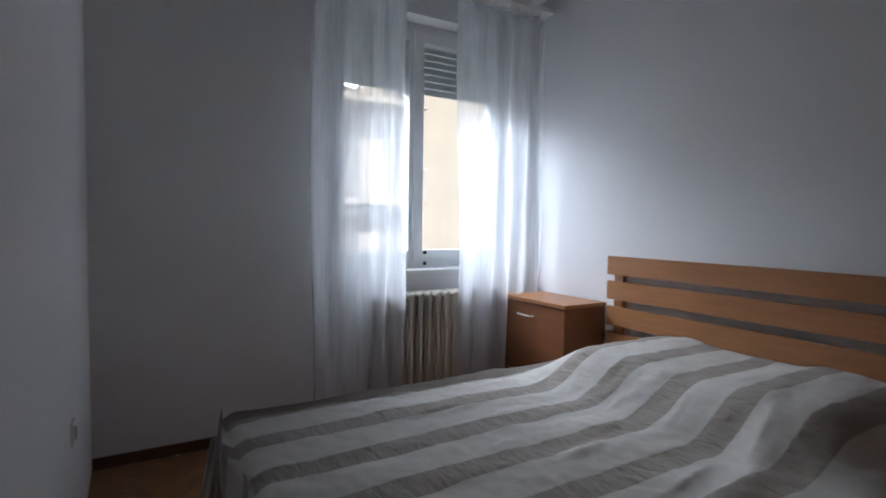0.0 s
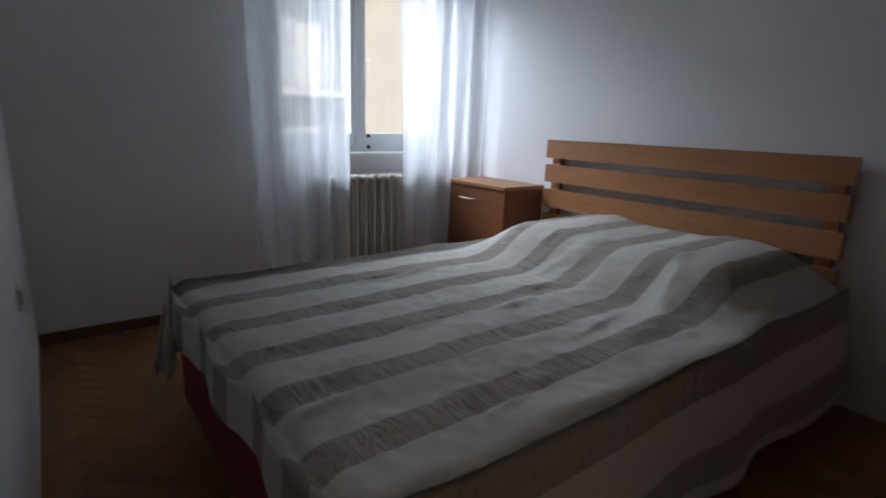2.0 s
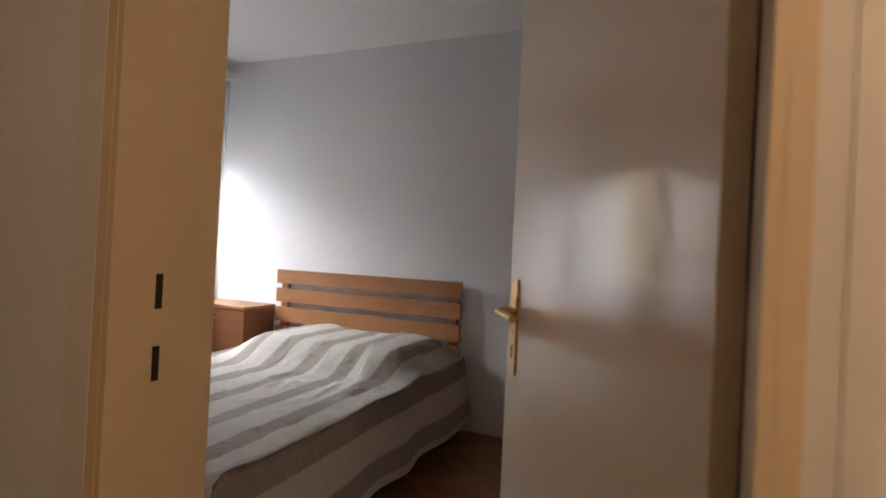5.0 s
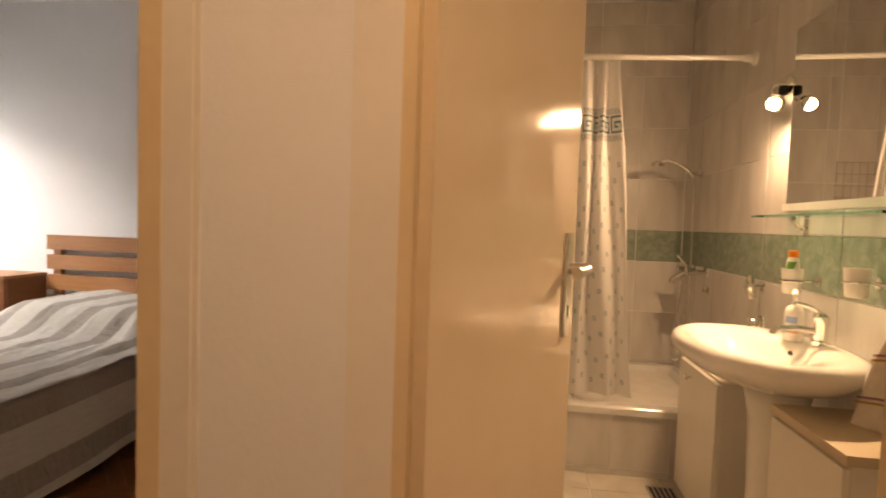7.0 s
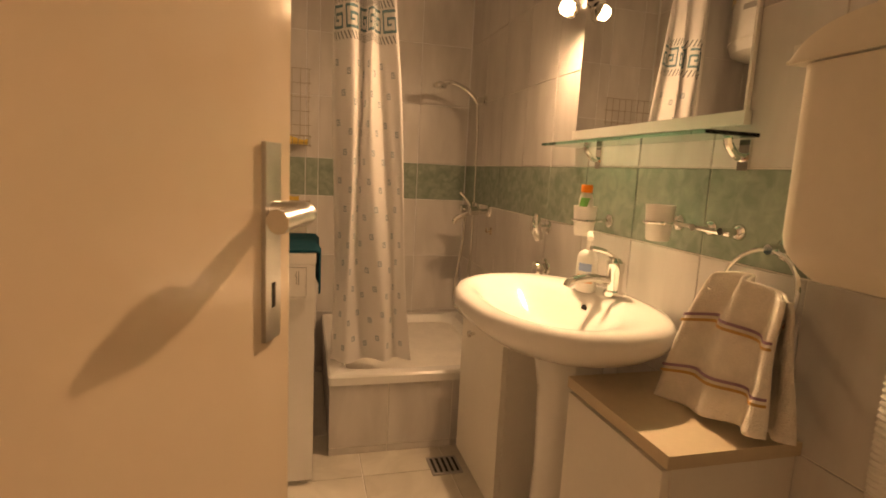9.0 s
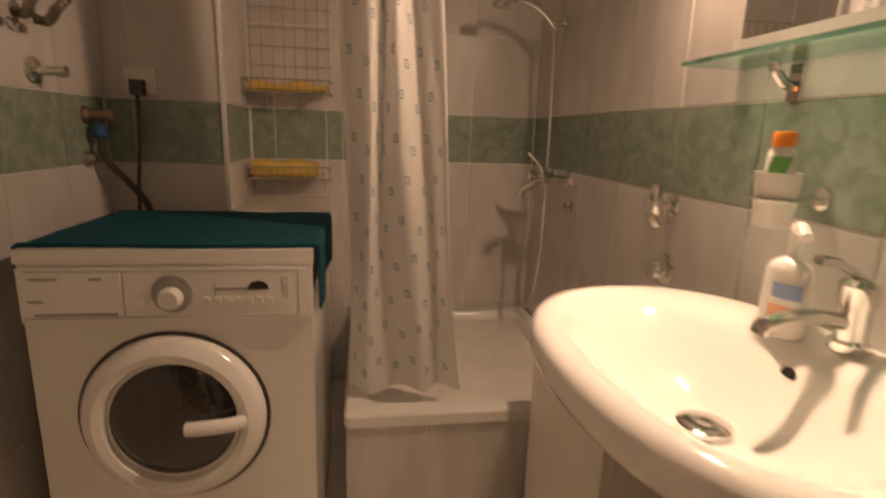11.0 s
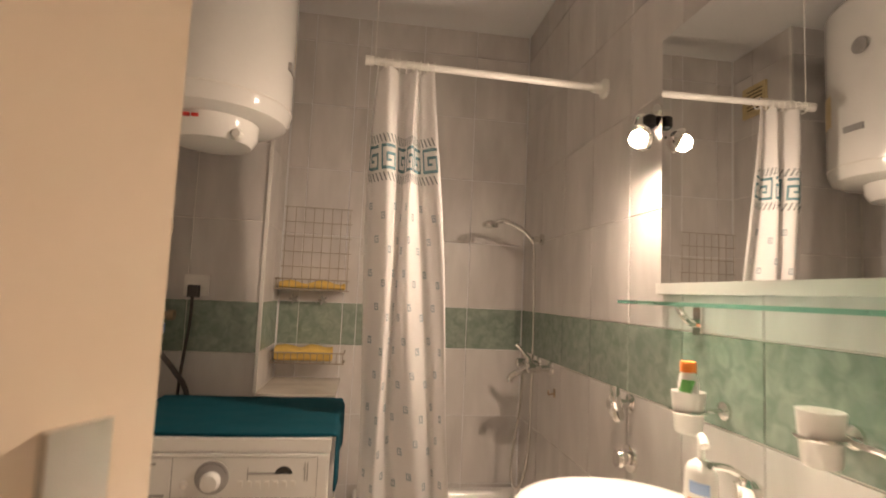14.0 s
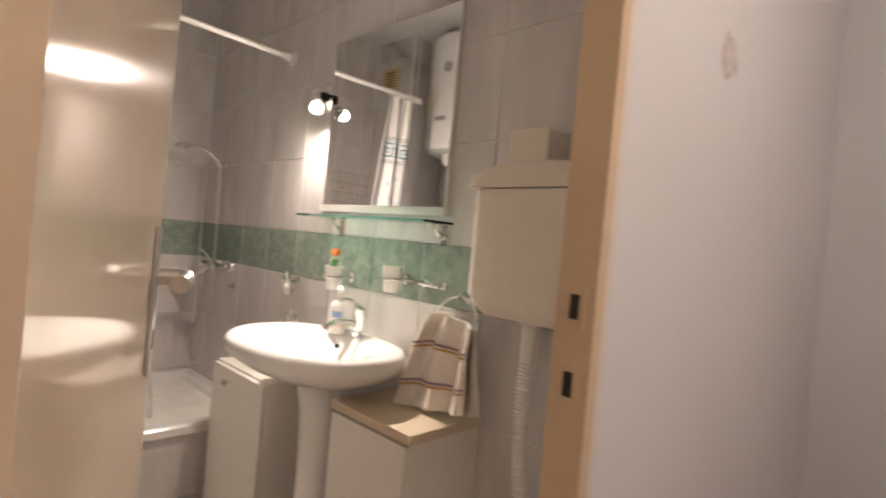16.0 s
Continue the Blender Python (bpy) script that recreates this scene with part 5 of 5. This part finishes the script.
part("corrugated_pipe", tube(pts, 0.02, 12, radii=rad_), PLASTIC, cs, "white corrugated pipe", smooth=True)
part("floor_pipe", tube([(0.185, YS + 0.072, 0.0), (0.185, YS + 0.072, 0.385)], 0.015, 12), PLASTIC, cs, smooth=True)
e = thing("paper_box", (0.275, YS + 0.06, 1.40), "cream plastic box standing on the cistern lid", "box")
part("box_body", box(0.215, 0.335, YS + 0.010, YS + 0.105, 1.404, 1.495), AGED, e, bevel=0.026)
e = thing("wall_holder", (0.455, YS + 0.03, 1.35), "small white wall holder beside the cistern", "holder")
part("shelf", box(0.425, 0.495, YS + 0.0095, YS + 0.07, 1.372, 1.388), PLASTIC, e, bevel=0.004)
part("arm", box(0.435, 0.465, YS + 0.0095, YS + 0.045, 1.32, 1.3715), PLASTIC, e, bevel=0.004)

# ---- small things round the basin ----
def cup(name, x, y, z0, label, r=0.034, h=0.085):
    e = thing(name, (x, y, z0), label, "cup holder")
    part("cup", lathe([(r * 0.72, z0), (r * 0.80, z0 + 0.004), (r, z0 + h), (r * 0.94, z0 + h), (r * 0.74, z0 + 0.01), (0.004, z0 + 0.008)], (x, y, 0), 24), PLASTIC, e, "white plastic cup", smooth=True)
    part("ring", tube([(x + (r + 0.001) * math.cos(a), y + (r + 0.001) * math.sin(a), z0 + h * 0.52) for a in [k * math.tau / 20 for k in range(20)]], 0.0035, 6, closed=True), CHROME, e, "chrome ring", smooth=True)
    part("arm", tube([(x, y - r, z0 + h * 0.52), (x, YS + 0.0095, z0 + h * 0.52)], 0.005, 8), CHROME, e, smooth=True)
    part("rosette", lathe([(0.02, 0), (0.019, 0.006), (0.009, 0.012)], (x, YS + 0.0095, z0 + h * 0.52), 14, axis="y"), CHROME, e, smooth=True)
    return e


cup("cup_holder", 1.10, YS + 0.095, 0.978, "white cup in a chrome wall ring above the basin")
cup("cup_holder", 0.80, YS + 0.070, 1.005, "empty white cup in a chrome wall ring")
e = thing("tube_bottle", (1.10, YS + 0.095, 0.995), "white bottle with green label and orange cap in the cup", "bottle")
part("bottle", lathe([(0.020, 0.992), (0.023, 1.0), (0.0235, 1.080), (0.020, 1.096), (0.014, 1.102)], (1.10, YS + 0.095, 0), 20, sy=0.8), PLASTIC, e, smooth=True)
part("label_patch", sheet(8, 4, lambda s_, t_: (1.10 + 0.0242 * math.cos(radians(80 + 75 * s_ + 25 * t_)), YS + 0.095 + 0.0242 * 0.8 * math.sin(radians(80 + 75 * s_ + 25 * t_)), 1.062 + 0.026 * t_), thick=0.0005), LEAFG, e, "green leaf label", smooth=True)
part("cap", lathe([(0.0165, 1.1025), (0.0165, 1.122), (0.014, 1.125)], (1.10, YS + 0.095, 0), 18), ORANGE, e, "orange cap", smooth=True)
BX, BYY = 1.02, -1.955
e = thing("soap_dispenser", (BX, BYY, RZ), "white pump soap bottle with a small label on the basin", "bottle")
part("bottle", lathe([(0.031, RZ - 0.002), (0.036, RZ + 0.004), (0.037, RZ + 0.050), (0.035, RZ + 0.094), (0.029, RZ + 0.106), (0.013, RZ + 0.115)], (BX, BYY, 0), 24, sy=0.72), PLASTIC, e, smooth=True)


def on_bottle(a0, a1, z0, z1):
    """A label lying on the bottle's side between two angles."""
    return sheet(8, 4, lambda s_, t_: (BX + 0.0378 * math.cos(radians(a0 + (a1 - a0) * s_)), BYY + 0.0378 * 0.72 * math.sin(radians(a0 + (a1 - a0) * s_)), z0 + (z1 - z0) * t_), thick=0.0006)


part("blue_mark", on_bottle(95, 165, RZ + 0.058, RZ + 0.080), BLUELAB, e, "blue round mark", smooth=True)
part("orange_mark", on_bottle(90, 175, RZ + 0.026, RZ + 0.048), PEACH, e, "orange label band", smooth=True)
p = part("pump", tube([(BX, BYY, RZ + 0.115), (BX, BYY, RZ + 0.155)], 0.007, 10), PLASTIC, e, smooth=True)
part("nozzle", tube(curve([(BX, BYY, RZ + 0.157), (BX - 0.018, BYY + 0.010, RZ + 0.160), (BX - 0.036, BYY + 0.018, RZ + 0.150)], 4), 0.009, 8), PLASTIC, p, smooth=True)
e = thing("towel_rail", (0.66, YS + 0.05, 1.035), "chrome wall hooks and rail beside the cups", "towel rail")
part("bar", tube([(0.795, YS + 0.05, 1.052), (0.60, YS + 0.05, 1.045)], 0.006, 8), CHROME, e, smooth=True)
for x in (0.70, 0.62):
    part("mount", lathe([(0.018, 0), (0.016, 0.008), (0.008, 0.014), (0.008, 0.05)], (x, YS + 0.0095, 1.048), 12, axis="y"), CHROME, e, smooth=True)
tr = thing("towel_ring", (0.50, YS + 0.02, 1.03), "chrome towel ring on the tiles", "towel ring")
part("mount", lathe([(0.024, 0), (0.022, 0.008), (0.010, 0.016), (0.010, 0.05)], (0.50, YS + 0.0095, 1.03), 14, axis="y"), CHROME, tr, smooth=True)
part("ring", tube([(0.50 + 0.085 * math.sin(a), YS + 0.055 + 0.02 * (1 - math.cos(a)), 0.945 + 0.085 * math.cos(a)) for a in [k * math.tau / 28 for k in range(28)]], 0.0045, 8, closed=True), CHROME, tr, smooth=True)
tw = thing("hand_towel", (0.53, -1.97, 0.70), "cream terry towel with violet and ochre stripes through the ring", "towel")


def terry(s, t, gap=0.0):
    wide = 0.170 + 0.105 * t ** 0.8
    x = 0.490 + 0.028 * t + wide * (0.5 - s) + 0.006 * math.sin(5 * t)
    fold = math.sin(s * 2.3 * math.tau + 0.5 + 0.6 * t) * (0.019 - 0.006 * t) + 0.005 * math.sin(s * 19 + 3 * t)
    y = YS + 0.095 + 0.045 * t + fold + gap
    return (x, y, 0.968 - 0.285 * t + 0.012 * math.sin(s * 5) * (1 - t) + 0.045 * s * t)


part("cloth", sheet(60, 40, terry, thick=-0.006), TOWEL, tw, smooth="all")
for t0, m in ((0.30, STRIPE), (0.345, STRIPE2), (0.70, STRIPE), (0.745, STRIPE2)):
    part("stripe", sheet(60, 2, lambda s, t: terry(s, t0 + 0.022 * t, 0.0078)), m, tw, smooth="all")
part("back_cloth", sheet(40, 20, lambda s, t: (lambda q: (q[0] - 0.01 * t, q[1] - 0.012 - 0.043 * t ** 0.6, q[2] - 0.004 - 0.006 * t))(terry(s, t)), thick=-0.006), TOWEL, tw, smooth="all")
e = thing("floor_drain", (1.56, -1.72, 0), "dark square floor drain by the shower tray", "drain")
part("grate", box(1.50, 1.62, -1.79, -1.67, 0.0005, 0.005), GREYP, e, bevel=0.002)
for i in range(5):
    # Dark bars laid on top for the shade of the slots.
    part("slot", box(1.512, 1.608, -1.779 + i * 0.022, -1.769 + i * 0.022, 0.0052, 0.0062), DARK, e)

# ---- wall tiles ----
TILES = {}


def tile_mesh(w, h, d, material):
    key = (round(w, 3), round(h, 3), round(d, 3), material.name)
    if key not in TILES:
        bm = bmesh.new()
        i = 0.0012
        lo = [bm.verts.new((x * w / 2, 0, z * h / 2)) for x, z in ((-1, -1), (1, -1), (1, 1), (-1, 1))]
        up = [bm.verts.new((x * (w / 2 - i), d, z * (h / 2 - i))) for x, z in ((-1, -1), (1, -1), (1, 1), (-1, 1))]
        bm.faces.new(up[::-1])
        for k in range(4):
            bm.faces.new((lo[k], up[k], up[(k + 1) % 4], lo[(k + 1) % 4]))
        bmesh.ops.recalc_face_normals(bm, faces=bm.faces)
        me = bpy.data.meshes.new("tile")
        bm.to_mesh(me)
        bm.free()
        me.materials.append(material)
        TILES[key] = me
    return TILES[key]


ZROWS = [0.0, 0.031, 0.348, 0.665, 0.982, 1.180, 1.497, 1.814, 2.131, 2.448, 2.585]


def cuts(a, b, phase, step):
    k = math.floor((a - phase) / step) + 1
    out = [a]
    while phase + k * step < b - 0.012:
        if phase + k * step > a + 0.012:
            out.append(phase + k * step)
        k += 1
    return out + [b]


def tile_face(parent, fixed, axis, sign, a, b, phase, z0=0.0, z1=2.585, step=0.267):
    """Tiles on an upright face. axis: the one that the face looks along; sign: which way."""
    rows = [z for z in ZROWS if z0 + 0.012 < z < z1 - 0.012]
    rows = [z0] + rows + [z1]
    xs = cuts(a, b, phase, step)
    turn = {("y", 1): 0, ("y", -1): 180, ("x", 1): -90, ("x", -1): 90}[(axis, sign)]
    for u0, u1 in zip(xs, xs[1:]):
        for v0, v1 in zip(rows, rows[1:]):
            green = 0.97 < (v0 + v1) / 2 < 1.19
            me = tile_mesh(u1 - u0 - 0.0030, v1 - v0 - 0.0026, 0.0032, GREEN if green else TILE)
            ob = new("tile", me)
            c = (u0 + u1) / 2
            at = (c, fixed, (v0 + v1) / 2) if axis == "y" else (fixed, c, (v0 + v1) / 2)
            ob.matrix_world = pose(*at, 0, 0, turn)
            ob.parent = parent


tile_face(wall_south, YS + 0.005, "y", 1, WB, XE - 0.009, 1.258)
tile_face(wall_part, YP - 0.0052, "y", -1, WB + 0.002, SX - 0.009, 0.08)
tile_face(wall_east, XE, "x", -1, YS + 0.009, LY - 0.001, -1.79)
tile_face(wall_east, XE, "x", -1, LY, SY - 0.009, -1.79, z0=LZ + 0.009)
tile_face(shaft, SX, "x", -1, SY - 0.008, YP - 0.009, -0.62)
tile_face(shaft, SY, "y", -1, SX + 0.001, XE - 0.009, SX + 0.25, z0=LZ + 0.009)
tile_face(ledge, SX, "x", -1, LY - 0.008, SY - 0.009, -0.62, z1=LZ)
tile_face(ledge, LY, "y", -1, SX + 0.001, XE - 0.009, SX + 0.25, z1=LZ)
tile_face(tray, TX0 + 0.012, "x", -1, TY0, TY1 - 0.004, -1.79, z1=0.295)
tile_face(tray, TY1 - 0.012, "y", 1, TX0 + 0.014, XE - 0.012, 1.99, z1=0.295)
for ob in list(tray.children):
    if ob.name.startswith("tile"):
        ob.location -= BASE[tray.name]
wall_in = structure("wall_tile_backing", box(WB + 0.0005, WB + 0.005, YS + 0.009, TD0 - 0.002, 0, 2.585), GROUT, "tiled strip of the bathroom door wall")
tile_face(wall_in, WB + 0.005, "x", 1, YS + 0.009, TD0 - 0.002, -1.79)
for fx in range(8):
    for fy in range(5):
        x0, y0 = fx * 0.333 - 0.12, YS + fy * 0.333
        x1, y1 = min(x0 + 0.330, XE), min(y0 + 0.330, YP - 0.001)
        x0 = max(x0, WB)
        if x1 - x0 < 0.02 or y1 - y0 < 0.02 or (x0 > 1.72):
            continue
        ob = new("floor_tile", tile_mesh(x1 - x0, y1 - y0, 0.0035, FTILE))
        ob.matrix_world = pose((x0 + x1) / 2, (y0 + y1) / 2, -0.0035, 90, 0, 0)
        ob.parent = floor_bath
edge = structure("ledge_top", box(SX - 0.010, XE, LY - 0.010, SY - 0.0085, LZ, LZ + 0.008), FTILE, "pale tile ledge of the niche", "ledge", bevel=0.002)
edge2 = structure("corner_trim", box(SX - 0.011, SX + 0.002, SY - 0.011, SY + 0.002, LZ + 0.010, 2.58), PLASTIC, "white plastic tile corner strip", "trim")
sill = structure("threshold", box(-WT, WB, TD0 + 0.022, TD1 - 0.022, -0.008, 0.006), TRIM, "wooden bathroom threshold", "threshold", bevel=0.003)

# ---- parquet ----
PL, PW = 0.30, 0.06
plank = bmesh.new()
box(-PL / 2 + 0.0006, PL / 2 - 0.0006, -PW / 2 + 0.0006, PW / 2 - 0.0006, 0, 0.012, plank)
bmesh.ops.bevel(plank, geom=[e for e in plank.edges if all(v.co.z > 0.01 for v in e.verts)], offset=0.0012, segments=1, affect='EDGES')
plank_me = bpy.data.meshes.new("plank")
plank.to_mesh(plank_me)
plank.free()
plank_me.materials.append(PARQUET)
spots = []
rot45 = Matrix.Rotation(radians(45), 2)
for i in range(-60, 60):
    for j in range(-14, 14):
        for k in range(2):
            if k == 0:
                c = Vector((i * PW + j * 2 * PL + PL / 2, i * PW + PW / 2))
                ang = 0
            else:
                c = Vector((i * PW + j * 2 * PL + PL + PW / 2, i * PW + PW - PL / 2))
                ang = 90
            q = rot45 @ c + Vector((1.2, 1.3))
            if -0.10 < q.x < XE + 0.05 and -0.44 < q.y < YN + 0.08:
                spots.append((q.x, q.y, ang + 45))
near = [s for s in spots if (s[0] < 0.62 and s[1] > 0.8) or -0.2 < s[1] < 0.95]
near = near[:300]
taken = set(near)
for x, y, a in near:
    ob = new("plank", plank_me)
    ob.matrix_world = pose(x, y, -0.012 + 0.0003 * math.sin(x * 91 + y * 57), 0, 0, a)
    ob.parent = floor
rest = bmesh.new()
for s in spots:
    if s in taken:
        continue
    c, sn = math.cos(radians(s[2])), math.sin(radians(s[2]))
    v = []
    for z in (-0.011, 0.0):
        for px, py in ((-1, -1), (1, -1), (1, 1), (-1, 1)):
            lx, ly = px * (PL / 2 - 0.001), py * (PW / 2 - 0.001)
            v.append(rest.verts.new((s[0] + lx * c - ly * sn, s[1] + lx * sn + ly * c, z)))
    rest.faces.new(v[4:])
    for k in range(4):
        rest.faces.new((v[k], v[(k + 1) % 4], v[4 + (k + 1) % 4], v[4 + k]))
structure("wall_partition_backing", box(WB, SX, YP - 0.005, YP - 0.0002, 0, 2.585), GROUT, "grout bed of the tiled bathroom side wall")
tagged(part("parquet_rest", rest, PARQUET, floor), kind="stuff")
